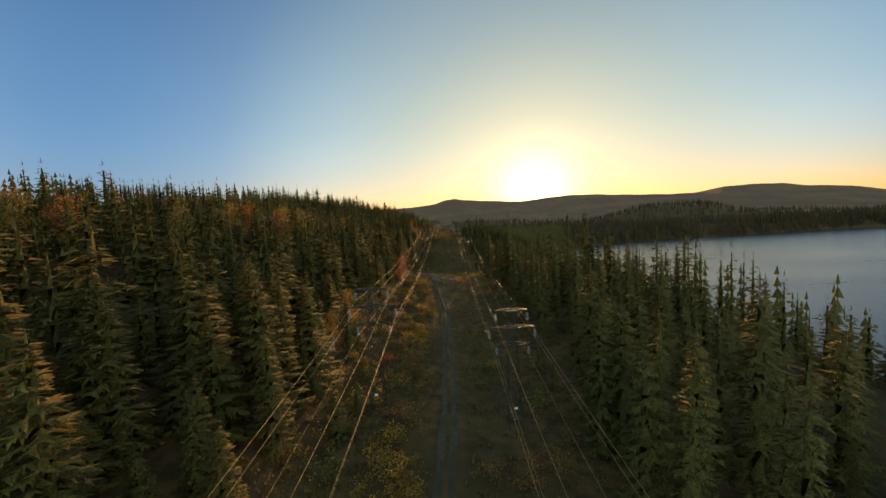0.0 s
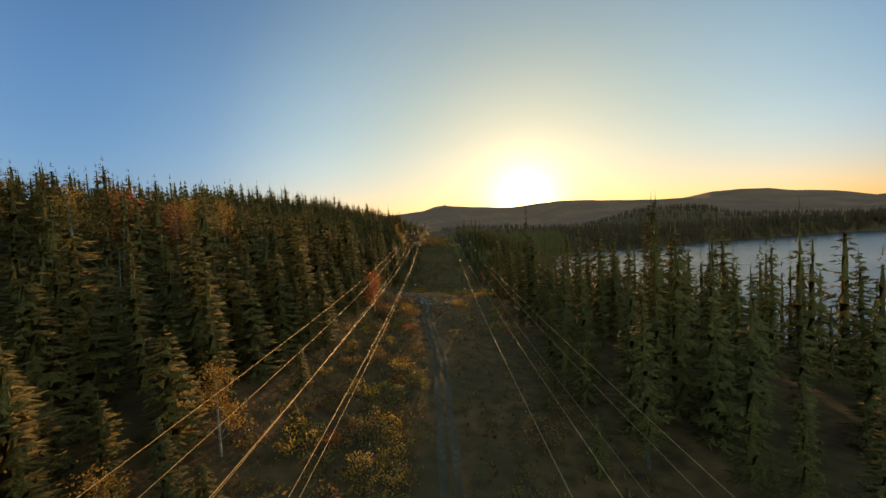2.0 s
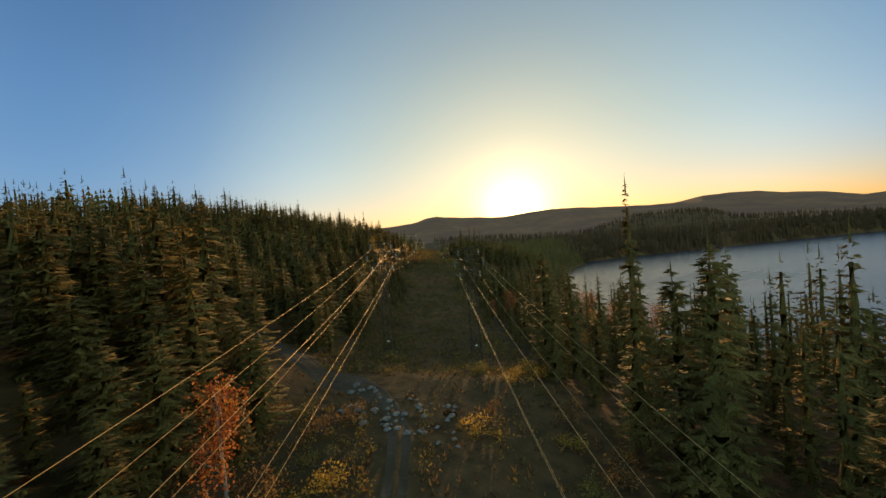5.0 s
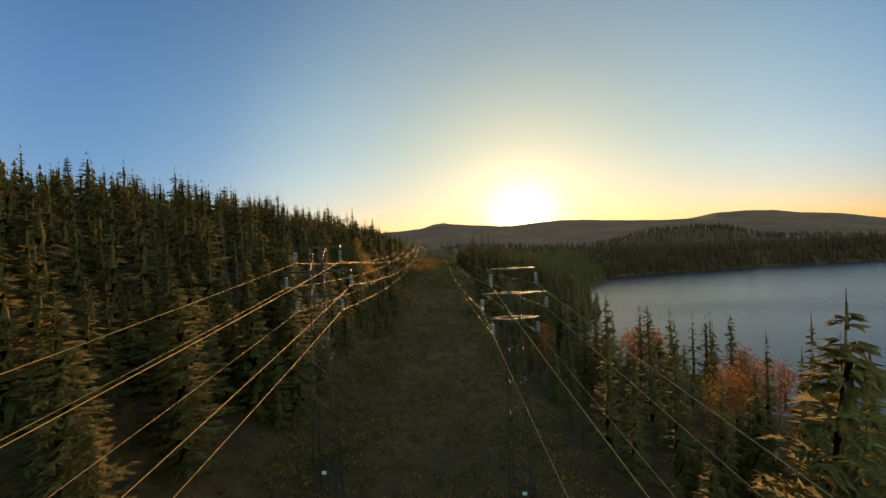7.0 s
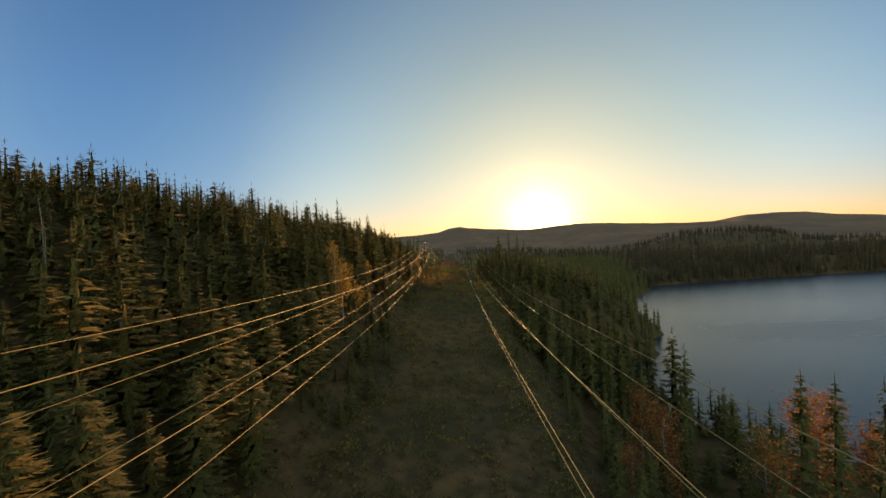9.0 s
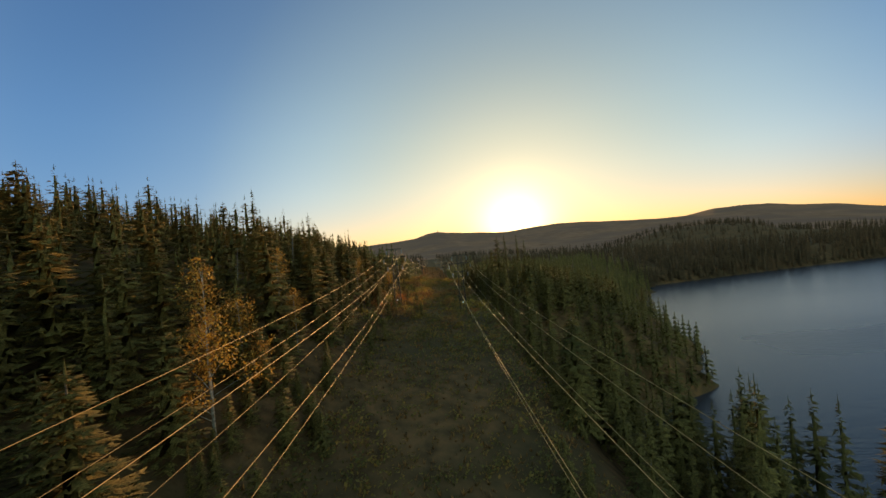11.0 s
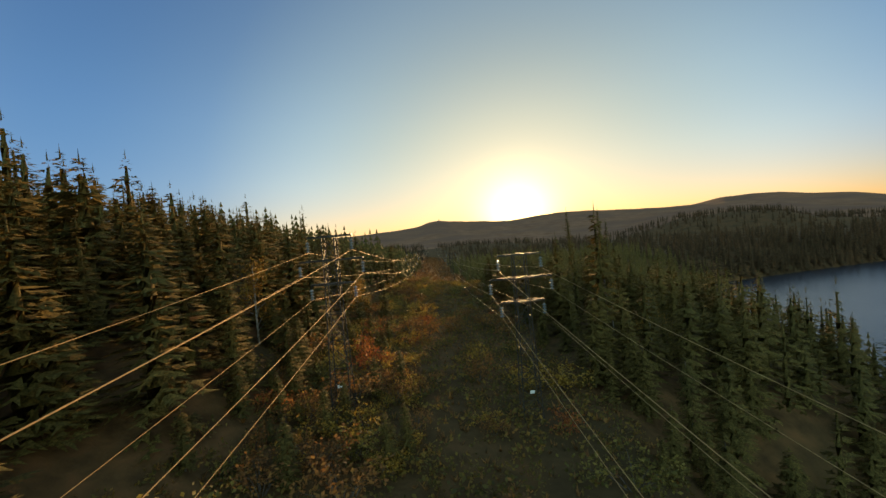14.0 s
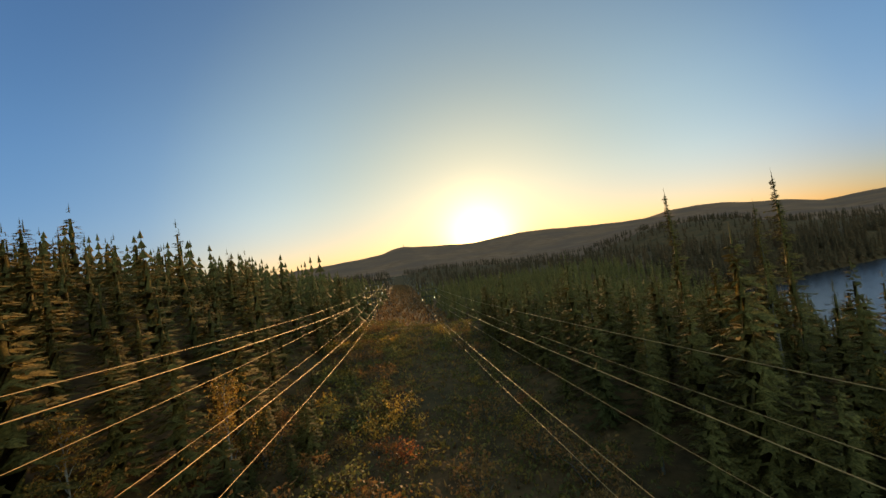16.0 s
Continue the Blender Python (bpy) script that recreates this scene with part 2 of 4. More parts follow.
def ground_z(x, y):
    x, y = np.asarray(x, float), np.asarray(y, float)
    base = np.interp(y, [-200, 20, 55, 96, 112, 122, 150, 185, 215, 245, 290, 330, 370, 450, 700], [0.5, -1.0, -0.2, 1.6, 2.2, -0.3, -3, -1, 3.5, 6.6, 5.6, 7.4, 4, 1, -2]) - 0.13 * np.clip(x + 1.4, -13, 13)
    hollow = np.interp(y, [-50, 60, 105, 128, 150, 185, 238, 252, 272, 305, 335], [-1, 0, 0, -4, -6, -6.5, -5, 6.0, 7.5, 6.6, 6.0]) - 1.7
    base = np.where(y < 335, base + (hollow - base) * smooth(9, 24, x), base)
    # the wooded slope on one side
    u = np.clip(-12 - x, 0, None)
    crest = np.interp(y, [-100, 70, 200, 260, 400, 900], [20, 24.5, 31.5, 25.5, 21.5, 12]) + 2.5 * ripple(x, y, 60, 2.0)
    steep = np.interp(y, [0, 105, 200, 300, 500], [0.40, 0.48, 0.72, 0.5, 0.35])
    left = crest * (1 - np.exp(-steep * u / crest)) * (1 - smooth(110, 420, u))
    # the shore on the other
    sx = shore_x(y) + 2.5 * np.sin(y * 0.21) + 1.5 * np.sin(y * 0.53 + 1)
    v = np.clip((x - 10) / np.maximum(sx - 10, 5), 0, 1.5)
    z = base + left + (LAKE - base) * np.power(v, np.interp(y, [60, 130, 165, 236, 258, 300, 340, 400], [2.6, 1.9, 1.2, 1.1, 2.9, 3.0, 2.3, 1.7]))
    z = np.maximum(z, LAKE - 5) + 0.35 * ripple(x, y, 9, 1.0) * smooth(0, 6, np.abs(x + 1) - 3) + 0.1 * ripple(x, y, 2.5, 4.0)
    # hills far off
    dx, dy = x - HUB[0], y - HUB[1]
    r, az = np.hypot(dx, dy), np.degrees(np.arctan2(dx, dy))
    mid_el = np.interp(az, [-180, -30, -10, 4.9, 10.7, 17, 22.4, 26, 29.4, 33.7, 37.7, 40.3, 45.4, 50, 70, 180], [0, 0, -0.3, -0.4, -0.6, -1.2, -0.9, -0.3, 0.65, 0.9, 0.5, -0.3, -0.8, -1.2, -1.0, -0.5])
    mid = 16 + 950 * np.tan(np.radians(mid_el)) + 5 * ripple(x, y, 120, 3.0)
    z = np.where(r > 480, np.maximum(z, LAKE - 3 + (mid - LAKE + 3) * smooth(480, 950, r)), z)
    far_el = np.interp(az, [-180, -40, -12, -6.7, -4.2, -1.7, -0.3, 1.3, 2.9, 5.0, 8, 11.2, 14, 17.6, 22.5, 28.1, 33.5, 36.6, 39, 41.8, 43.7, 47.1, 50.1, 57, 80, 180],
                       [1.2, 1.5, 2.0, 2.29, 2.41, 2.67, 3.1, 3.25, 3.05, 2.78, 2.6, 2.33, 2.6, 2.84, 2.61, 2.15, 1.99, 2.45, 2.5, 2.36, 1.95, 1.56, 0.85, 1.2, 1.0, 1.0])
    far = 16.4 + 3900 * np.tan(np.radians(far_el)) + 4 * ripple(x, y, 150, 5.0) - 4
    s = smooth(1300, 3900, r)
    lump = 6 * ripple(x, y, 330, 6.0) * smooth(1200, 2200, r) * (1 - smooth(3300, 3850, r))
    return np.where(r > 1250, np.maximum(z, z * (1 - s) + (far + lump) * s - smooth(3950, 4900, r) * 60), z)


def mesh_of(name, verts, faces, mats, smooth_shade=False, index=None, normals=None):
    me = bpy.data.meshes.new(name)
    verts, faces = np.asarray(verts, np.float32), np.asarray(faces, np.int32)
    k = faces.shape[1]
    me.vertices.add(len(verts))
    me.vertices.foreach_set("co", verts.ravel())
    me.loops.add(faces.size)
    me.loops.foreach_set("vertex_index", faces.ravel())
    me.polygons.add(len(faces))
    me.polygons.foreach_set("loop_start", np.arange(0, faces.size, k, dtype=np.int32))
    if smooth_shade:
        me.polygons.foreach_set("use_smooth", np.ones(len(faces), bool))
    for m in mats:
        me.materials.append(m)
    if index is not None:
        me.polygons.foreach_set("material_index", np.asarray(index, np.int32))
    me.update(calc_edges=True)
    me.validate()
    if normals is not None:
        me.normals_split_custom_set_from_vertices(np.asarray(normals, np.float32))
    return me


def build_ground():
    az = np.radians(np.concatenate([np.arange(-62, 70, 0.38), np.arange(70, 298, 2.0)]))
    rings = [0.6]
    while rings[-1] < 4900:
        rings.append(rings[-1] + max(1.8, 0.045 * (rings[-1] - 230)))
    rr = np.array(rings)
    A, R = np.meshgrid(az, rr)
    X, Y = HUB[0] + R * np.sin(A), HUB[1] + R * np.cos(A)
    V = np.stack([X, Y, ground_z(X, Y)], -1).reshape(-1, 3)
    n, k = len(rr), len(az)
    i, j = np.meshgrid(np.arange(n - 1), np.arange(k), indexing="ij")
    j2 = (j + 1) % k
    F = np.stack([i * k + j, (i + 1) * k + j, (i + 1) * k + j2, i * k + j2], -1).reshape(-1, 4)[:, ::-1]
    tagged(new("ground", mesh_of("ground", V, F, [SOIL, HAZY_FELL], True, (i.ravel() >= np.searchsorted(rr, 900)).astype(int))), "dark heath and forest floor rising to wooded hills", "ground", kind="structure")


build_ground()


def build_lake():
    bm = bmesh.new()
    for x, y in ((20, -2500), (3200, -2500), (3200, 700), (20, 700)):
        bm.verts.new((x, y, LAKE))
    bm.faces.new(bm.verts)
    me = bpy.data.meshes.new("water")
    bm.to_mesh(me)
    me.materials.append(WATER)
    tagged(new("water", me), "calm grey-blue lake mirroring the evening sky", "lake", kind="structure")


build_lake()


# ---------------------------------------------------------------- helpers for things
def thing(name, label, category, at=None, group=""):
    ob = new(name)
    ob.empty_display_size = 0.3
    if at is not None:
        ob.matrix_basis = at
    return tagged(ob, label, category, group)


def part(name, bm, mat, parent, label="", smooth_shade=False):
    me = bpy.data.meshes.new(name)
    bm.to_mesh(me)
    bm.free()
    me.materials.append(mat)
    if smooth_shade:
        me.polygons.foreach_set("use_smooth", np.ones(len(me.polygons), bool))
    ob = new(name, me)
    ob.parent = parent
    return tagged(ob, label)


def share(name, me, parent, m=None, label=""):
    ob = new(name, me)
    ob.parent = parent
    if m is not None:
        ob.matrix_basis = m
    return tagged(ob, label)


def bar(bm, a, b, w, h=None):
    """An L-section steel bar from a to b."""
    a, b = Vector(a), Vector(b)
    h = h or w
    d = (b - a).normalized()
    side = d.cross(Vector((0, 0, 1)))
    if side.length < 0.05:
        side = Vector((1, 0, 0))
    side.normalize()
    up = side.cross(d).normalized()
    t = 0.22
    prof = [(-w / 2, -h / 2), (w / 2, -h / 2), (w / 2, -h / 2 + h * t), (-w / 2 + w * t, -h / 2 + h * t), (-w / 2 + w * t, h / 2), (-w / 2, h / 2)]
    r0 = [bm.verts.new(a + side * p + up * q) for p, q in prof]
    r1 = [bm.verts.new(b + side * p + up * q) for p, q in prof]
    for i in range(6):
        j = (i + 1) % 6
        bm.faces.new((r0[i], r0[j], r1[j], r1[i]))
    bm.faces.new(r0[::-1])
    bm.faces.new(r1)


def bar_matrix(a, b, w):
    """Lays the unit bar from a to b."""
    a, b = Vector(a), Vector(b)
    d = b - a
    return Matrix.Translation(a) @ d.to_track_quat("Z", "X").to_matrix().to_4x4() @ Matrix.Diagonal((w, w, d.length, 1))


def unit_bar():
    bm = bmesh.new()
    bar(bm, (0, 0, 0), (0, 0, 1), 1)
    me = bpy.data.meshes.new("brace")
    bm.to_mesh(me)
    bm.free()
    me.materials.append(STEEL)
    return me


UNIT_BAR = unit_bar()


def lathe(bm, prof, n=14, m=Matrix.Identity(4)):
    rings = []
    for r, z in prof:
        rings.append([bm.verts.new(m @ Vector((r * math.cos(6.2832 * i / n), r * math.sin(6.2832 * i / n), z))) for i in range(n)])
    for a, b in zip(rings, rings[1:]):
        for i in range(n):
            bm.faces.new((a[i], a[(i + 1) % n], b[(i + 1) % n], b[i]))
    bm.faces.new(rings[0][::-1])
    bm.faces.new(rings[-1])


# ---------------------------------------------------------------- power line
# x, y, heights of the three arms
ARM = 0.55
PYLONS = {
    "L": [(-68, 9.8), (31.3, 11.78), (129.9, 16.19), (246.0, 19.16), (347, 15.95), (455, 14.6), (570, 13.9), (690, 13.5), (810, 13.4)],
    "R": [(-66, 8.6), (31.6, 9.1), (129.3, 14.18), (246.0, 16.76), (347, 14.5), (455, 13.7), (570, 13.2), (690, 12.9), (810, 12.9)]}
LINE_X = {"L": -7.82, "R": 5.13}
SAGS = {"L": (2.59, 1.5, 2.42, 1.27, 1.7, 1.9, 2.0, 2.0), "R": (1.51, 1.41, 2.12, 0.83, 1.5, 1.9, 2.0, 2.0)}
# how much more each conductor hangs through in the spans passed: top, middle, low arm; outer end first
SLACK = {"L": {1: (-0.12, 0.02, -0.03, 0.12, -0.08, 0.09), 2: (-0.15, 0.09, -0.1, 0.22, -0.17, 0.11), 3: (-0.15, -0.02, -0.11, 0.22, -0.11, 0.16)},
         "R": {1: (-0.08, -0.12, 0.16, -0.03, 0.06, 0.01), 2: (-0.01, 0.02, 0.02, 0.01, 0.03, -0.06), 3: (-0.07, -0.06, 0.21, -0.14, 0.19, -0.14)}}
STEP = 1.63
HALF = (1.5, 2.15, 1.5)


def disc_mesh():
    bm = bmesh.new()
    lathe(bm, [(0.035, 0.11), (0.05, 0.105), (0.055, 0.05), (0.09, 0.03), (0.135, 0.0), (0.148, -0.025), (0.138, -0.035), (0.06, -0.02), (0.02, -0.085)], 12)
    me = bpy.data.meshes.new("disc")
    bm.to_mesh(me)
    bm.free()
    me.materials.append(PORCELAIN)
    me.polygons.foreach_set("use_smooth", np.ones(len(me.polygons), bool))
    return me


DISC = disc_mesh()


def rod_mesh():
    bm = bmesh.new()
    lathe(bm, [(0.016, 0), (0.016, -0.97), (0.03, -0.98), (0.03, -1.02)], 6)
    bar(bm, (0, -0.14, -1.0), (0, 0.14, -1.0), 0.05)
    me = bpy.data.meshes.new("hanger")
    bm.to_mesh(me)
    bm.free()
    me.materials.append(STEEL)
    return me


ROD = rod_mesh()


def crossarm(root, half, ends, w, z):
    """Two channels that bow out round the mast and meet at the tips."""
    g = w / 2 + 0.02
    k = half * 0.68
    if ends:
        pts = [(-half, 0.05), (-k, 0.09), (-g - 0.12, g), (g + 0.12, g), (k, 0.09), (half, 0.05)]
    else:
        pts = [(-half, 0.03), (-g - 0.1, g), (g + 0.1, g), (half, 0.03)]
    for s in (-1, 1):
        bm = bmesh.new()
        rings = []
        for x, y in pts:
            y *= s
            prof = ((-0.03, -0.06), (0.03, -0.06), (0.03, -0.045), (-0.015, -0.045), (-0.015, 0.045), (0.03, 0.045), (0.03, 0.06), (-0.03, 0.06))
            rings.append([bm.verts.new((x, y + s * p, q)) for p, q in prof])
        for a, b in zip(rings, rings[1:]):
            for i in range(8):
                bm.faces.new((a[i], a[(i + 1) % 8], b[(i + 1) % 8], b[i]))
        bm.faces.new(rings[0])
        bm.faces.new(rings[-1][::-1])
        bmesh.ops.recalc_face_normals(bm, faces=bm.faces)
        part("crossarm_channel", bm, STEEL, root).matrix_basis = pose(0, 0, z)
        share("tip_bracket", UNIT_BAR, root, bar_matrix((s * half, -0.09, z), (s * half, 0.09, z), 0.11))
        if ends:
            share("gusset", GUSSET, root, pose(s * k, 0, z + 0.07))
    g = w / 2
    for s in (-1, 1):
        share("brace", UNIT_BAR, root, bar_matrix((-g, -g * s, z + 0.02 * s), (g, g * s, z + 0.02 * s), 0.045))


def gusset_mesh():
    bm = bmesh.new()
    bmesh.ops.create_cube(bm, size=1, matrix=Matrix.Diagonal((0.34, 0.24, 0.015, 1)))
    for i in range(3):
        for s in (-1, 1):
            lathe(bm, [(0.018, 0.0), (0.018, 0.025)], 6, pose(-0.1 + 0.1 * i, 0.06 * s, 0.006))
    me = bpy.data.meshes.new("gusset")
    bm.to_mesh(me)
    bm.free()
    me.materials.append(STEEL)
    return me


GUSSET = gusset_mesh()


def pylon(x, y, z_top, plate, close):
    zg = float(ground_z(x, y))
    top = z_top + ARM
    hgt = top - zg
    root = thing("transmission_tower", "weathered steel lattice tower with three crossarms and porcelain insulators", "transmission tower", pose(x, y, zg), "towers of the power line")
    wt, wb = 0.86, 0.95 + 0.035 * hgt

    def width(z):
        low = hgt - 2 * STEP
        return wt if z > low else wt + (wb - wt) * (low - z) / low

    def corner(sx, sy, z):
        return Vector((sx * width(z) / 2, sy * width(z) / 2, z))

    for sx in (-1, 1):
        for sy in (-1, 1):
            bm = bmesh.new()
            bar(bm, corner(sx, sy, -0.3), corner(sx, sy, hgt - 2 * STEP), 0.062)
            bar(bm, corner(sx, sy, hgt - 2 * STEP), corner(sx, sy, hgt), 0.06)
            part("leg", bm, STEEL, root)
    # panels: three of the arms' height, and shorter ones to the ground
    low = hgt - 2 * STEP
    n = max(4, round(low / 1.05))
    levels = [low * i / n for i in range(n + 1)] + [low + STEP / 2 * k for k in range(1, 5)]
    faces = [((-1, -1), (1, -1)), ((1, -1), (1, 1)), ((1, 1), (-1, 1)), ((-1, 1), (-1, -1))]
    for f, (a, b) in enumerate(faces):
        bm = bmesh.new()
        for i, (z0, z1) in enumerate(zip(levels, levels[1:])):
            p, q = (a, b) if (i + f) % 2 else (b, a)
            ends = [(corner(*p, z0), corner(*q, z1))]
            if i < n and i % 2 == 0:
                ends.append((corner(*a, z1), corner(*b, z1)))
            for e0, e1 in ends:
                if close:
                    share("brace", UNIT_BAR, root, bar_matrix(e0, e1, 0.038))
                else:
                    bar(bm, e0, e1, 0.04)
        if close:
            bm.free()
        else:
            tagged(part("bracing", bm, STEEL, root), kind="stuff")
    for k, half in enumerate(HALF):
        z = hgt - k * STEP
        crossarm(root, half, k == 1, width(z), z)
        for s in (-1, 1):
            string = share("insulator_string", ROD, root, pose(s * half, 0, z - 0.02), "string of four pale porcelain discs")
            for d in range(4):
                share("disc", DISC, string, pose(0, 0, -0.36 - 0.185 * d))
    # a thin spike at the outer end of the top arm
    s = 1 if x > 0 else -1
    bm = bmesh.new()
    bar(bm, (0, 0, 0), (s * 0.3, 0.02, 0.16), 0.012)
    part("spike", bm, STEEL, root).matrix_basis = pose(s * 1.5, 0, hgt + 0.05)
    if plate:
        bm = bmesh.new()
        bmesh.ops.create_cube(bm, size=1, matrix=Matrix.LocRotScale((0, -width(2) / 2 - 0.06, 2.2), None, (0.3, 0.02, 0.22)))
        bmesh.ops.bevel(bm, geom=bm.edges, offset=0.006, segments=1, affect="EDGES")
        part("plate", bm, PLATE, root, "small white plate")
    return root


def guy_wire(tower, foot, z_top):
    """A thin steel rope from the mast to an anchor rod in the cleared strip."""
    at = tower.matrix_basis.translation
    a = Vector((0.4 if at.x < 0 else -0.4, -0.4, z_top - at.z))
    b = Vector((foot[0] - at.x, foot[1] - at.y, float(ground_z(*foot)) + 0.3 - at.z))
    m = (b - a).to_track_quat("Z", "X").to_matrix().to_4x4()
    bm = bmesh.new()
    lathe(bm, [(0.011, 0), (0.011, (b - a).length)], 6, Matrix.Translation(a) @ m)
    rope = part("guy_wire", bm, STEEL, tower, "thin steel guy wire")
    bm = bmesh.new()
    lathe(bm, [(0.02, -0.6), (0.02, 0.05), (0.045, 0.08), (0.045, 0.14), (0.02, 0.16)], 8, Matrix.Translation(b))
    part("anchor_rod", bm, STEEL, rope)


def wires(side):
    rows = PYLONS[side]
    for k, half in enumerate(HALF):
        for s in (-1, 1):
            cu = bpy.data.curves.new("conductor", "CURVE")
            cu.dimensions, cu.bevel_depth, cu.bevel_resolution, cu.use_fill_caps = "3D", 0.0095, 3, True
            sp = cu.splines.new("POLY")
            pts = []
            x0 = x1 = LINE_X[side]
            for i, ((y0, z0), (y1, z1), sag) in enumerate(zip(rows, rows[1:], SAGS[side])):
                span = y1 - y0
                if i in SLACK[side]:
                    sag += SLACK[side][i][2 * k + (s > 0)]
                n = 64
                for j in range(n):
                    t = j / n
                    pts.append((x0 + (x1 - x0) * t + s * half, y0 + span * t, z0 + (z1 - z0) * t - k * STEP - 0.47 - 4 * sag * t * (1 - t)))
            y, z = rows[-1]
            pts.append((x0 + s * half, y, z - k * STEP - 0.47))
            sp.points.add(len(pts) - 1)
            for p, c in zip(sp.points, pts):
                p.co = (*c, 1)
            cu.materials.append(SUNLIT_ALUMINIUM)
            tagged(new("conductor", cu), "bare aluminium conductor strung from tower to tower", "power cable", "conductors of the power line")


for side in "LR":
    for i, (py, pz) in enumerate(PYLONS[side]):
        tower = pylon(LINE_X[side], py, pz, i in (1, 2, 3), i in (1, 2, 3, 4))
        if i == 2:
            guy_wire(tower, (-0.6, 118.9) if side == "L" else (0.2, 117.2), 13.6)
    wires(side)


# ---------------------------------------------------------------- track
def along(points, step):
    """Evenly spaced places on a rounded line through the points, with the way across it."""
    pts = np.array(points, float)
    t = np.concatenate([[0], np.cumsum(np.hypot(*np.diff(pts, axis=0).T))])
    u = np.arange(0, t[-1], step)
    c = np.stack([np.interp(u, t, pts[:, k]) for k in range(2)], -1)
    n = 9
    pad = np.pad(c, ((n, n), (0, 0)), mode="edge")
    c = np.stack([np.convolve(pad[:, k], np.ones(2 * n + 1) / (2 * n + 1), "valid") for k in range(2)], -1)
    d = np.gradient(c, axis=0)
    d /= np.linalg.norm(d, axis=1)[:, None] + 1e-9
    return c, np.stack([d[:, 1], -d[:, 0]], -1)


def build_track():
    c, side = along([(-0.8, -30), (-1.7, 20), (-1.1, 34), (-1.3, 53), (-1.5, 63), (-1.9, 74), (-2.4, 80), (-3.5, 87), (-3.9, 93), (-3.7, 100), (-4.3, 105), (-8, 109.5), (-14, 113), (-22, 118), (-32, 121)], 0.6)
    rng = np.random.default_rng(4)
    offs = np.array([-1.5, -1.15, -0.85, -0.6, -0.3, 0.0, 0.3, 0.6, 0.85, 1.15, 1.5])
    deep = np.array([-0.12, 0.02, -0.05, -0.05, 0.04, 0.07, 0.04, -0.05, -0.05, 0.02, -0.12])
    wide = np.interp(c[:, 0], [-12, -5], [1.4, 0.68])
    V = []
    for (x, y), (sx, sy), w in zip(c, side, wide):
        w *= 1 + 0.1 * math.sin(y * 0.7) + rng.uniform(-0.04, 0.04)
        for o, d in zip(offs, deep):
            px, py = x + sx * o * w, y + sy * o * w
            V.append((px, py, float(ground_z(px, py)) + 0.1 + d + rng.uniform(-0.015, 0.015)))
    k = len(offs)
    F = [(i * k + j, i * k + j + 1, (i + 1) * k + j + 1, (i + 1) * k + j) for i in range(len(c) - 1) for j in range(k - 1)]
    bare = [0 if j in (1, 2, 3, 6, 7, 8) or c[i][0] < -5 else 1 for i in range(len(c) - 1) for j in range(k - 1)]
    tagged(new("road", mesh_of("road", V, F, [GRAVEL, SOIL], True, bare)), "narrow two-rut gravel track along the cleared strip", "track", kind="structure")


build_track()


# ---------------------------------------------------------------- trees
class Soup:
    """Triangles by the thousand."""

    def __init__(self):
        self.v, self.f, self.m, self.n = [], [], [], 0

    def add(self, v, f, m=0):
        self.v.append(np.asarray(v, np.float32))
        self.f.append(np.asarray(f, np.int32) + self.n)
        self.m.append(np.full(len(f), m, np.int32))
        self.n += len(v)

    def arrays(self):
        return np.concatenate(self.v), np.concatenate(self.f), np.concatenate(self.m)


def tube(points, radii, n=6):
    V, F = [], []
    for (x, y, z), r in zip(points, radii):
        for i in range(n):
            a = 6.28318 * i / n
            V.append((x + r * math.cos(a), y + r * math.sin(a), z))
    for k in range(len(points) - 1):
        for i in range(n):
            a, b, c, d = k * n + i, k * n + (i + 1) % n, (k + 1) * n + (i + 1) % n, (k + 1) * n + i
            F += [(a, b, c), (a, c, d)]
    return V, F


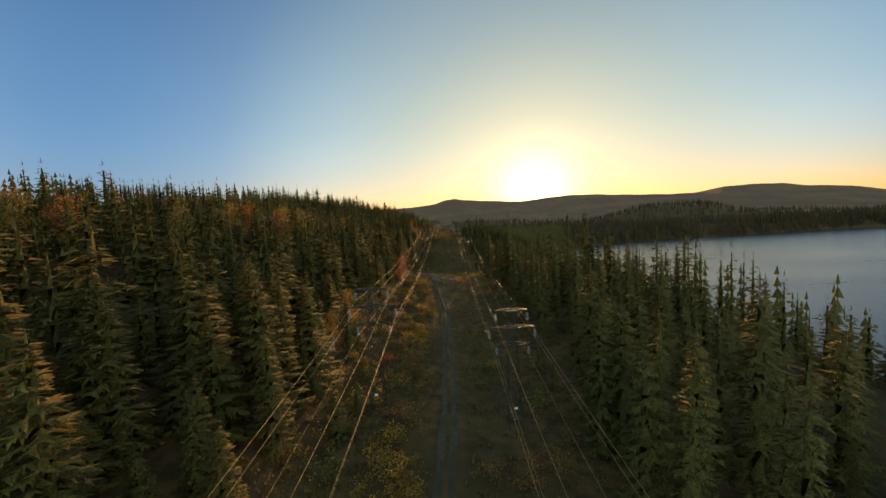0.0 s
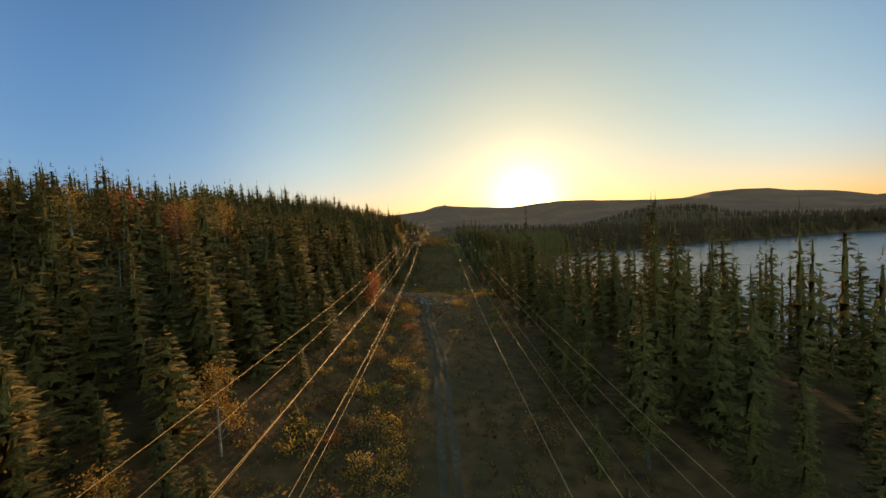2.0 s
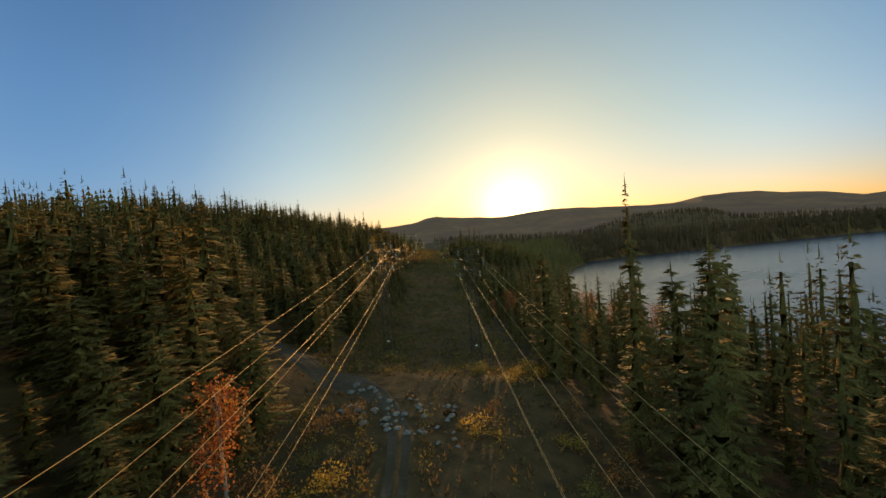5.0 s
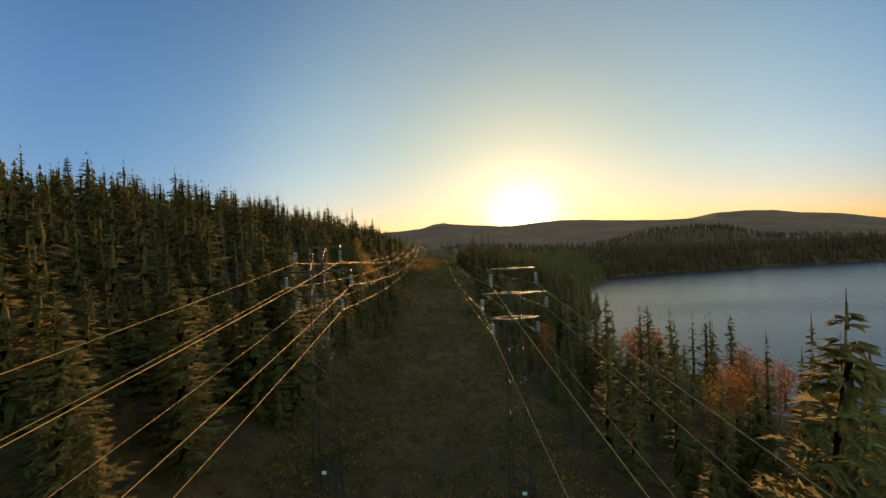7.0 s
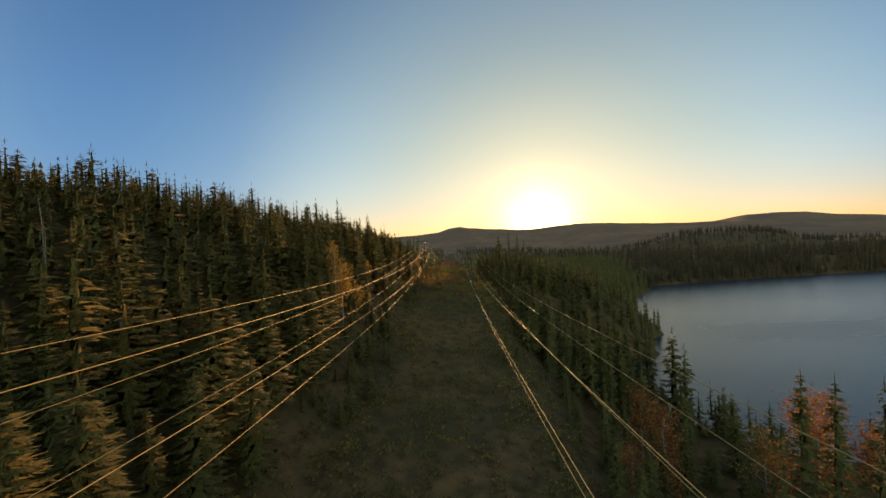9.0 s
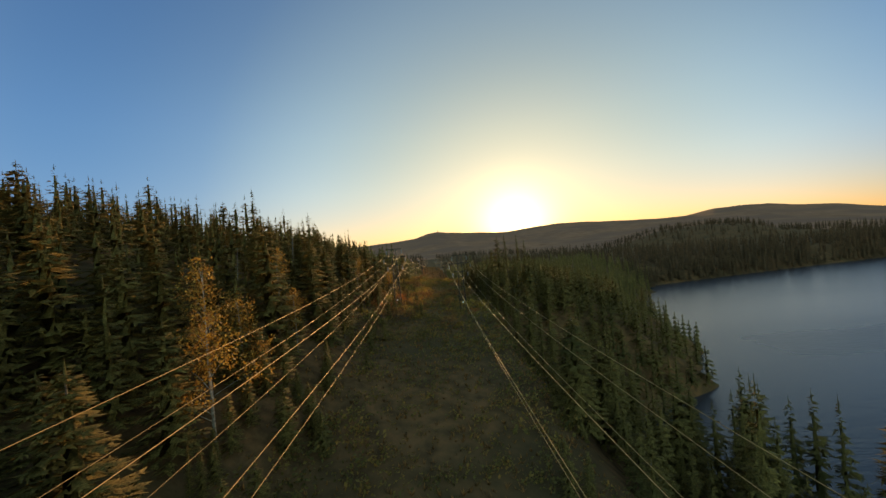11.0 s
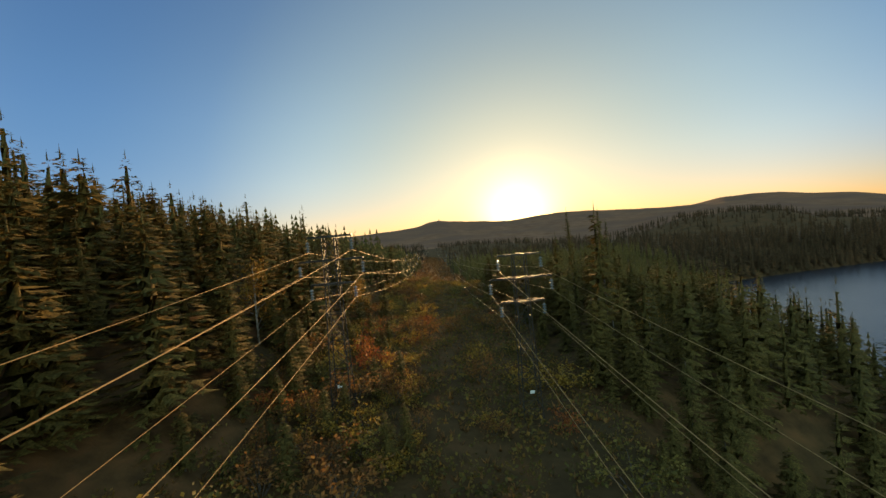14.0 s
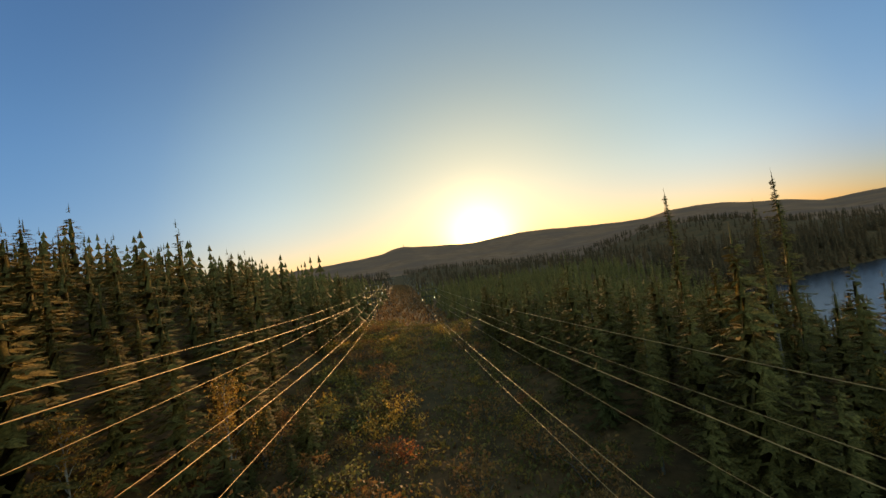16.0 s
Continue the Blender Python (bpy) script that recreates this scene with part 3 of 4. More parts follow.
def spruce_crown(rng, h, spread, whorls, around, twigs, bare=0.04, ragged=0.25, cover=1.3, round_top=0.82):
    """A pointed crown: whorls of sagging boughs, shorter towards the tip, each a fan of short twigs, round a thin dense heart."""
    soup = Soup()
    V, F = [], []
    p1, p2 = rng.uniform(0, 6.28, 2)
    long0 = math.sqrt(cover * 3.14 * spread * h * (1 - bare) / (whorls * around * (1.35 * twigs + 1)) / 0.17)

    def reach_at(t):
        return spread * (1 - t) ** round_top * min(1.0, 0.68 + 3.5 * max(0, t - bare)) + 0.06

    for w in range(whorls):
        t0 = bare + (0.975 - bare) * ((w + rng.uniform(0.2, 0.8)) / whorls) ** 0.88
        tier = rng.uniform(1 - 0.7 * ragged, 1 + 0.35 * ragged)
        turn = w * 2.39996
        for i in range(around):
            t = min(0.985, t0 + rng.normal() * 0.3 / whorls)
            a = turn + 6.28318 * i / around + rng.uniform(-0.35, 0.35)
            lump = 1 + ragged * (0.45 * math.sin(a + p1 + 6 * t) + 0.3 * math.sin(2 * a + p2))
            r = reach_at(t) * tier * max(0.3, lump) * rng.uniform(1 - 0.6 * ragged, 1 + 0.3 * ragged)
            droop = 0.5 - 0.62 * t + rng.uniform(-0.1, 0.12)
            c, s = math.cos(a), math.sin(a)
            n = max(1, round(twigs * (0.3 + 0.75 * r / spread)))
            size = min(long0, 0.75 * r + 0.08)
            for k in range(n):
                u = 0.22 + 0.74 * ((k + rng.uniform(0.1, 0.9)) / n) ** 0.8
                px, pz = r * u, t * h - droop * r * (u - 0.5 * u ** 3)
                for side in (-1, 1):
                    long = size * rng.uniform(0.6, 1.3) * (1.2 - 0.45 * u)
                    fan = side * rng.uniform(0.3, 1.15)
                    dx, dy, dz = long * math.cos(fan), long * math.sin(fan), long * rng.uniform(-0.5, 0.12)
                    wide = 0.165 * long + 0.01
                    bx, by = -wide * math.sin(fan), wide * math.cos(fan)
                    o = len(V)
                    up = wide * rng.uniform(-0.2, 0.9)
                    for x, y, z in ((px + bx, by, pz + up), (px - bx, -by, pz - up), (px + dx, dy, pz + dz)):
                        V.append((x * c - y * s, x * s + y * c, z))
                    F.append((o, o + 1, o + 2))
            o = len(V)
            wide = 0.16 * size + 0.01
            for x, y, z in ((r * 0.8, wide, t * h - droop * r * 0.55), (r * 0.8, -wide, t * h - droop * r * 0.55), (r * 0.85 + 0.4 * size, 0, t * h - droop * r * 0.5)):
                V.append((x * c - y * s, x * s + y * c, z))
            F.append((o, o + 1, o + 2))
    soup.add(V, F)
    ring = 6
    ts = np.linspace(bare + 0.03, 0.88, 7)
    V = [(reach_at(t) * 0.27 * rng.uniform(0.45, 1.25) * math.cos(6.2832 * k / ring + t * 9), reach_at(t) * 0.27 * rng.uniform(0.45, 1.25) * math.sin(6.2832 * k / ring + t * 9), t * h) for t in ts for k in range(ring)]
    F = []
    for q in range(len(ts) - 1):
        for k in range(ring):
            n = (k + 1) % ring
            F += [(q * ring + k, q * ring + n, (q + 1) * ring + n), (q * ring + k, (q + 1) * ring + n, (q + 1) * ring + k)]
    soup.add(V, F)
    soup.add([(0.05, 0, h * 0.94), (-0.03, 0.05, h * 0.94), (-0.03, -0.05, h * 0.94), (0, 0, h * 1.03)], [(0, 1, 3), (1, 2, 3), (2, 0, 3)])
    return soup


def soft_normals(v, f):
    """Turns each spray outwards and gives its corners a normal between its own and the crown's, so that a crown shades as one body."""
    v, f = np.asarray(v, float), np.array(f)
    out = np.stack([v[:, 0], v[:, 1], 0.42 * np.hypot(v[:, 0], v[:, 1]) + 0.08], -1)
    out /= np.linalg.norm(out, axis=1)[:, None] + 1e-9
    a, b, c = v[f[:, 0]], v[f[:, 1]], v[f[:, 2]]
    n = np.cross(b - a, c - a)
    n /= np.linalg.norm(n, axis=1)[:, None] + 1e-9
    back = np.einsum("ij,ij->i", n, out[f[:, 0]]) < 0
    f[back] = f[back][:, [0, 2, 1]]
    n[back] *= -1
    mixed = np.zeros_like(v)
    for k in range(3):
        np.add.at(mixed, f[:, k], n)
    mixed = 0.45 * mixed / (np.linalg.norm(mixed, axis=1)[:, None] + 1e-9) + 0.75 * out
    return f.astype(np.int32), mixed / (np.linalg.norm(mixed, axis=1)[:, None] + 1e-9)


def cheap_spruce(rng, h, spread, tiers, n):
    """A far spruce: ragged skirts of pointed boughs."""
    V, F = [], []
    for i in range(tiers):
        t = 0.04 + 0.86 * i / (tiers - 1)
        reach = spread * (1 - t) ** 0.85 + 0.08
        a0 = rng.uniform(0, 6.28)
        for b in range(n):
            a = a0 + 6.28318 * (b + rng.uniform(-0.2, 0.2)) / n
            r = reach * rng.uniform(0.6, 1.2)
            k = len(V)
            wide = 3.6 / n
            zt = t * h
            drop = r * (0.55 - 0.5 * t)
            V += [(0, 0, zt + 0.12 * h), (r * 0.55 * math.cos(a - wide), r * 0.55 * math.sin(a - wide), zt - drop * 0.3), (r * math.cos(a), r * math.sin(a), zt - drop),
                  (r * 0.55 * math.cos(a + wide), r * 0.55 * math.sin(a + wide), zt - drop * 0.3)]
            F += [(k, k + 1, k + 2), (k, k + 2, k + 3)]
    k = len(V)
    V += [(0.09, 0, h * 0.7), (-0.05, 0.08, h * 0.7), (-0.05, -0.08, h * 0.7), (0, 0, h * 1.04)]
    F += [(k, k + 1, k + 3), (k + 1, k + 2, k + 3), (k + 2, k, k + 3)]
    return np.array(V, np.float32), np.array(F, np.int32)


def leaf_crown(rng, count, shape, size):
    """A crown of small leaf sprays: shape() gives the place of each."""
    V, F = [], []
    for _ in range(count):
        p = np.array(shape(rng))
        for _ in range(2):
            d = rng.normal(size=3)
            d /= np.linalg.norm(d)
            e = np.cross(d, rng.normal(size=3))
            e /= np.linalg.norm(e) + 1e-6
            s = size * rng.uniform(0.6, 1.3)
            o = p + rng.normal(size=3) * size * 0.5
            k = len(V)
            V += [o, o + d * s * 0.6 + e * s * 0.35, o + d * s * 1.2, o + d * s * 0.6 - e * s * 0.35]
            F += [(k, k + 1, k + 2), (k, k + 2, k + 3)]
    return np.array(V, np.float32), np.array(F, np.int32)


RNG = np.random.default_rng(11)


def spruce_models(fine):
    out = []
    for h, spread, bare, ragged, cover in ((11, 2.5, 0.02, 0.26, 1.4), (10, 2.35, 0.02, 0.32, 1.4), (12, 2.35, 0.03, 0.34, 1.3), (9, 2.3, 0.02, 0.26, 1.4),
                                           (12.5, 1.75, 0.1, 0.55, 1.2), (8, 2.0, 0.02, 0.3, 1.4), (15, 1.3, 0.36, 0.8, 0.9)):
        soup = spruce_crown(RNG, h, spread, round(h * (2.0 if fine else 1.7)), 9 if fine else 8, 13 if fine else 9, bare, ragged, cover)
        v, f, m = soup.arrays()
        f, n = soft_normals(v, f)
        crown = mesh_of("crown", v, f, [WARMED_NEEDLES], True, normals=n)
        tv, tf = tube([(0, 0, -0.5), (0.03, 0.02, h * 0.4), (0, 0.03, h * 0.75), (0, 0, h * 0.97)], [0.16, 0.11, 0.06, 0.015], 7)
        out.append((h, crown, mesh_of("trunk", tv, tf, [BARK], True)))
    return out


SPRUCES = spruce_models(False)
FINE_SPRUCES = spruce_models(True)
SPRUCE_LABEL = "dark green spruce with a narrow ragged crown"


def plant_spruce(x, y, h, which, label=SPRUCE_LABEL, fine=False):
    h0, crown, trunk = (FINE_SPRUCES if fine else SPRUCES)[which]
    k = h / h0
    turn = RNG.uniform(0, 360)
    root = thing("spruce_tree", label, "spruce tree", pose(x, y, float(ground_z(x, y)), RNG.uniform(-2, 2), RNG.uniform(-2, 2), turn) @ Matrix.Diagonal((k * RNG.uniform(0.95, 1.3) * (0.85 if x > 0 else 1),) * 2 + (k, 1)), "spruces beside the cleared strip")
    share("trunk", trunk, root)
    share("crown", crown, root)
    return root


# spruces that stand out: x, y, height of the tip
TALL = [(-33.3, 105.2, 20.6), (-18.3, 73.3, 11.9), (-16.7, 86, 11.5), (-15.6, 89.2, 10.4), (28.5, 80.2, 13.2), (-21.7, 162.6, 19.7), (22.5, 163.1, 8.4), (23.9, 162.3, 8.5), (-62.7, 202.1, 36.4),
        (-56.9, 210, 35.4), (-83.2, 194, 40.8), (-74, 201.6, 37.8), (-46.8, 213.6, 32.9), (41.2, 65.4, 12), (69.6, 81.6, 4.5), (24.9, 148.6, 9.3), (42.6, 159.5, 4.5), (-39.2, 242.3, 31.6), (-24.9, 254.1, 26),
        (55.2, 270, 4), (62.4, 261.5, -6.7), (-18.6, 218.6, 13.5), (-31.2, 328, 26.3)]
# thin, half-bare spires
SPIRES = [(23.8, 274.6, 21.6), (22, 282, 22.2), (26.5, 279, 20.0), (22, 69.3, 18.7)]
taken = []
for x, y, tip in TALL:
    h = tip - float(ground_z(x, y))
    plant_spruce(x, y, min(max(h, 5), 17), 4 if h > 12.5 else int(RNG.integers(0, 4)), fine=abs(x) < 45)
    taken.append((x, y))
for x, y, tip in SPIRES:
    plant_spruce(x, y, tip - float(ground_z(x, y)), 6, "tall thin spruce with a bare lower trunk", fine=True)
    taken.append((x, y))


LEAFY = [(-56, 45, 11, 0), (-54, 50, 10, 1), (-47, 63, 10, 0), (-45, 75, 10, 0), (-40, 86, 9, 1), (-15.4, 43, 5, 0), (-12.6, 93, 6.5, 1), (-38, 95, 10, 0), (-17, 196.5, 9, 0), (-18.4, 204, 8, 0), (27, 170, 6.5, 1),
         (44.5, 157, 8, 1), (43, 186, 8, 1), (47, 188, 8, 1), (38.5, 154, 7, 0), (21.5, 183, 7, 1), (-20.6, 219, 9, 2), (-16.8, 213.5, 7, 2), (21.5, 268, 6, 0), (23.5, 263, 5.5, 0), (-17.2, 254.6, 7.5, 0),
         (-12.8, 278, 6.5, 0), (-16.2, 271, 5, 0), (-19, 200, 11, 2), (-36.5, 131, 10, 0), (-41, 90, 10, 0), (-45, 83, 10, 1), (-15.8, 52, 6, 0), (14.5, 170, 5, 1), (30, 176, 7, 0),
         (19.4, 174.2, 7, 1), (26.9, 167.4, 7, 1), (36.5, 177.4, 8, 1), (41.4, 176.3, 8, 1), (37.2, 153, 8, 1), (30.2, 146.4, 7, 0), (49, 165, 9, 1), (52, 162, 8, 1), (20.4, 127.7, 6, 0)]


def hides_leaves(x, y):
    """True where a spruce would stand before one of the leafy trees."""
    for a, b, _, _ in LEAFY:
        if -26 < a < 48 and b - 6 < y < b + 1.5 and (a - 1 < x < 0 if a < 0 else 0 < x < a + 1):
            return True
    return False


def edge_left(y):
    return -14.3 - 1.5 * math.sin(y * 0.11) + max(0, min(2.5, (y - 190) * 0.06))


def edge_right(y):
    return 12.5 + 1.5 * math.sin(y * 0.13 + 2)


def forest_spots():
    """Spots for trees on a jittered grid, with the shore and the cleared strip left out."""
    spots = []
    step = 4.0
    for yy in np.arange(-12, 560, step):
        for xx in np.arange(-125, 150, step):
            x, y = xx + RNG.uniform(-1.7, 1.7), yy + RNG.uniform(-1.7, 1.7)
            if edge_left(y) < x < edge_right(y) or x > shore_x(y) + 4 or float(ground_z(x, y)) < LAKE + 0.5:
                continue
            if x > 20 and y < 180 and RNG.uniform() < 0.3:
                continue
            if (x < -100 or y > 430) and RNG.uniform() < 0.35:
                continue
            if any((x - a) ** 2 + (y - b) ** 2 < 3 for a, b in taken):
                continue
            if abs(y - np.interp(x, [-32, -22, -14, -8], [121, 118, 113, 109.5])) < 3.5 and -34 < x < 0:
                continue
            spots.append((x, y))
    # thicker cover on the knoll above the bay and along the foot of the slope
    for _ in range(560):
        x, y = (RNG.uniform(12.5, 48), RNG.uniform(238, 312)) if RNG.uniform() < 0.5 else (RNG.uniform(18, 52), RNG.uniform(195, 240)) if RNG.uniform() < 0.42 else (RNG.uniform(-30, -13), RNG.uniform(4, 262))
        if float(ground_z(x, y)) > LAKE + 0.5 and not (abs(y - np.interp(x, [-32, -22, -14, -8], [121, 118, 113, 109.5])) < 3.5 and x < 0) and all((x - a) ** 2 + (y - b) ** 2 > 3.2 for a, b in spots[-400:]):
            spots.append((x, y))
    return spots


def grow_forest():
    spots = forest_spots()
    near, rest = [], []
    for x, y in spots:
        edge = min(abs(x - edge_left(y)), abs(x - edge_right(y)))
        (near if edge < 7.5 and 2 < y < 330 else rest).append((edge, x, y))
    near.sort()
    rest += near[145:]
    for edge, x, y in near[:145]:
        h = RNG.uniform(7, 13) * (0.6 if RNG.uniform() < 0.28 else 1) * (1.25 if x > 0 else 0.88 if y > 200 else 0.94)
        if x > 0 and y > 228:
            h *= 0.62
        if hides_leaves(x, y):
            h *= 0.45
        plant_spruce(x, y, h, int(RNG.choice((1, 2, 4, 4, 5)) if x > 0 and y < 230 else RNG.integers(0, 6)), fine=True)
    kinds = [spruce_crown(RNG, 10, s, 16, 8, 7, b, g, q).arrays()[:2] for s, b, g, q in ((2.3, 0.03, 0.28, 1.4), (2.1, 0.04, 0.34, 1.4), (1.6, 0.08, 0.5, 1.3), (2.4, 0.02, 0.26, 1.4), (1.25, 0.14, 0.7, 1.15))]
    rough = [spruce_crown(RNG, 10, s, 12, 6, 3, b, g, q).arrays()[:2] for s, b, g, q in ((2.2, 0.03, 0.32, 1.2), (1.9, 0.04, 0.4, 1.1), (1.5, 0.1, 0.5, 1.0), (2.2, 0.02, 0.3, 1.2), (1.2, 0.16, 0.7, 0.9))]
    tiny = [cheap_spruce(RNG, 10, s, 7, 4) for s in (2.2, 1.9, 1.6, 2.3, 1.4)]
    kinds, rough, tiny = ([(v, *soft_normals(v, f)) for v, f in models] for models in (kinds, rough, tiny))
    soup, normals = Soup(), []
    for _, x, y in rest:
        close = -27 < x < (36 if y < 236 else 26) and 0.75 * abs(x) - 6 < y < 285
        v, f, n = (kinds if close else rough if -96 < x < 62 and 0.75 * abs(x) - 8 < y < 325 else tiny)[int(RNG.choice((0, 1, 2, 2, 4, 4)) if x > 0 and y < 240 else RNG.integers(0, 5))]
        h = (0.45 + 0.9 * RNG.uniform() ** 0.75) * (1.22 if x > 0 else 0.9 if y > 200 else 0.94) * (1.28 if RNG.uniform() < 0.08 else 1) * (0.5 if x > 33 and 180 < y < 236 else 0.72 if x > 25 and y < 62 else 0.62 if x > 0 and y > 315 else 0.58 if x > 32 and 232 < y < 315 else 0.66 if x > 16 and 232 < y < 315 else 1.1 if x > 20 and 50 < y < 135 else 1)
        if hides_leaves(x, y):
            h *= 0.5
        wide = (0.5 + 0.6 * h) * (0.84 if x > 0 else 1.06)
        a = RNG.uniform(0, 6.28)
        c, s = math.cos(a), math.sin(a)
        w = np.stack([(v[:, 0] * c - v[:, 1] * s) * wide, (v[:, 0] * s + v[:, 1] * c) * wide, v[:, 2] * h], -1) + (x, y, float(ground_z(x, y)))
        soup.add(w, f)
        normals.append(np.stack([n[:, 0] * c - n[:, 1] * s, n[:, 0] * s + n[:, 1] * c, n[:, 2]], -1))
    v, f, m = soup.arrays()
    tagged(new("spruce_forest", mesh_of("spruce_forest", v, f, [WARMED_NEEDLES], True, normals=np.concatenate(normals))), "dense dark spruce forest on the slopes above the lake", "forest", kind="stuff")
    # woods beyond the lake and along the valley
    soup = Soup()
    count = 0
    while count < 3600:
        az, r = math.radians(RNG.uniform(-40, 62)), RNG.uniform(430, 1150)
        x, y = r * math.sin(az), 104 + r * math.cos(az)
        if float(ground_z(x, y)) < LAKE + 0.4 or (y < 560 and -125 < x < 150) or (-13 < x < 12):
            continue
        v, f, n = tiny[int(RNG.integers(0, 5))]
        h = RNG.uniform(0.7, 1.25)
        soup.add(v * (h * 1.3, h * 1.3, h) + (x, y, float(ground_z(x, y))), f)
        count += 1
    for _ in range(1100):
        x = RNG.uniform(136, 620)
        y = float(np.interp(x, [138, 150, 250, 330, 480, 3000], [412, 424, 442, 456, 472, 540])) + 1 + RNG.uniform(0, 1) ** 1.8 * 70
        v, f, n = tiny[int(RNG.integers(0, 5))]
        h = RNG.uniform(0.7, 1.2)
        soup.add(v * (h * 1.3, h * 1.3, h) + (x, y, float(ground_z(x, y))), f)
    v, f, m = soup.arrays()
    tagged(new("far_woods", mesh_of("far_woods", v, f, [BACKLIT_WOODS])), "far wooded hills of spruce across the water", "forest", kind="stuff")


grow_forest()


# ---------------------------------------------------------------- dead trunks among the spruces
def snag_mesh():
    soup = Soup()
    soup.add(*tube([(0, 0, -0.4), (0.06, 0.02, 3.5), (-0.03, 0.08, 7), (0.05, 0.02, 9.6)], [0.085, 0.065, 0.04, 0.012], 6))
    for _ in range(34):
        z, a = RNG.uniform(2, 9.2), RNG.uniform(0, 6.28)
        r = RNG.uniform(0.3, 1.1) * (1.1 - z / 11)
        c, s = math.cos(a), math.sin(a)
        soup.add(*tube([(0.03 * c, 0.03 * s, z), (r * 0.6 * c, r * 0.6 * s, z - 0.05), (r * c, r * s, z - RNG.uniform(-0.1, 0.3))], [0.022, 0.014, 0.005], 3))
    v, f, _ = soup.arrays()
    return mesh_of("dead_spruce", v, f, [DEADWOOD], True)


SNAG = snag_mesh()
for x, y, h in ((-24, 150, 1.0), (-27.5, 158, 1.15), (-31, 166, 1.1), (-36, 171, 1.2), (-22.5, 212, 1.0), (-33, 118, 1.1), (-41, 131, 1.2), (-28, 60, 0.9), (-37, 72, 1.0), (-23, 231, 1.1), (-26, 240, 1.2), (27, 226, 0.9), (31, 70, 0.9), (36, 88, 1.0)):
    tagged(new("dead_spruce", SNAG), "bare grey trunk of a dead spruce", "dead tree", "dead trunks").matrix_basis = pose(x, y, float(ground_z(x, y)), RNG.uniform(-4, 4), RNG.uniform(-4, 4), RNG.uniform(0, 360)) @ Matrix.Scale(h, 4)


# ---------------------------------------------------------------- leafy trees
def birch_models():
    out = []
    for h, mat, count in ((7.5, GOLD_LEAF, 1000), (6.5, RED_LEAF, 950), (9.5, GOLD_LEAF, 1050)):
        hubs = [np.array((RNG.normal() * 0.16 * h * (1.15 - t), RNG.normal() * 0.16 * h * (1.15 - t), h * t)) for t in np.linspace(0.3, 0.98, 15)]

        def spot(rng, hubs=hubs):
            return hubs[int(rng.integers(0, len(hubs)))] + rng.normal(size=3) * (0.5, 0.5, 0.42)

        v, f = leaf_crown(RNG, count, spot, 0.165)
        crown = mesh_of("crown", v, f, [mat])
        soup = Soup()
        soup.add(*tube([(0, 0, -0.4), (0.08, 0.03, h * 0.35), (0.02, -0.06, h * 0.7), (0, 0, h * 0.95)], [0.11, 0.08, 0.05, 0.012], 6))
        for p in hubs:
            z = max(0.15 * h, p[2] - 0.14 * h)
            soup.add(*tube([(0.03, 0, z), (p[0] * 0.5, p[1] * 0.5, z + 0.09 * h), tuple(p)], [0.035, 0.025, 0.008], 4))
        tv, tf, _ = soup.arrays()
        out.append((h, crown, mesh_of("trunk", tv, tf, [BIRCH], True)))
    return out


BIRCHES = birch_models()


def plant_birch(x, y, h, which):
    h0, crown, trunk = BIRCHES[which]
    label = ("birch with sparse golden autumn leaves", "small maple with red and orange autumn leaves", "slender birch with thinning golden leaves")[which]
    root = thing("birch_tree" if which != 1 else "maple_tree", label, "broadleaf tree", pose(x, y, float(ground_z(x, y)), 0, 0, RNG.uniform(0, 360)) @ Matrix.Scale(h / h0, 4), "leafy trees among the spruces")
    share("trunk", trunk, root)
    share("crown", crown, root)


for x, y, h, which in LEAFY:
    plant_birch(x, y, h + (1.6 if x > 15 and 140 < y < 190 else 0), which)


# ---------------------------------------------------------------- shrubs and heath of the cleared strip
def shrub_models():
    out = []
    for mat, label in ((RUST_LEAF, "rust-brown autumn shrub in the cleared strip"), (GREEN_LEAF, "yellow-green leafy shrub in the cleared strip"), (OLIVE_LEAF, "golden autumn shrub in the cleared strip"),
                       (RED_LEAF, "red autumn shrub in the cleared strip")):
        for k in range(2):
            hubs = [np.array((RNG.normal() * 0.36, RNG.normal() * 0.36, RNG.uniform(0.25, 0.85))) for _ in range(9)]

            def spot(rng, hubs=hubs):
                return hubs[int(rng.integers(0, len(hubs)))] + rng.normal(size=3) * (0.17, 0.17, 0.13)

            v, f = leaf_crown(RNG, 280, spot, 0.085)
            soup = Soup()
            for p in hubs:
                soup.add(*tube([(p[0] * 0.1, p[1] * 0.1, -0.1), (p[0] * 0.5, p[1] * 0.5, p[2] * 0.6), tuple(p)], [0.018, 0.013, 0.004], 4))
            sv, sf, _ = soup.arrays()
            out.append((label, mesh_of("leaves", v, f, [mat]), mesh_of("stems", sv, sf, [BARK])))
    return out


SHRUBS = shrub_models()


def plant_shrub(x, y, size, which):
    label, leaves, stems = SHRUBS[which]
    root = thing("shrub", label, "shrub", pose(x, y, float(ground_z(x, y)), 0, 0, RNG.uniform(0, 360)) @ Matrix.Diagonal((size * RNG.uniform(0.9, 1.3), size * RNG.uniform(0.9, 1.3), size, 1)), "shrubs of the cleared strip")
    share("foliage", leaves, root)
    share("branchwork", stems, root)


def track_x(y):
    return float(np.interp(y, [20, 34, 53, 63, 74, 80, 87, 93, 100, 105], [-1.7, -1.1, -1.3, -1.5, -1.9, -2.4, -3.5, -3.9, -3.7, -4.3]))


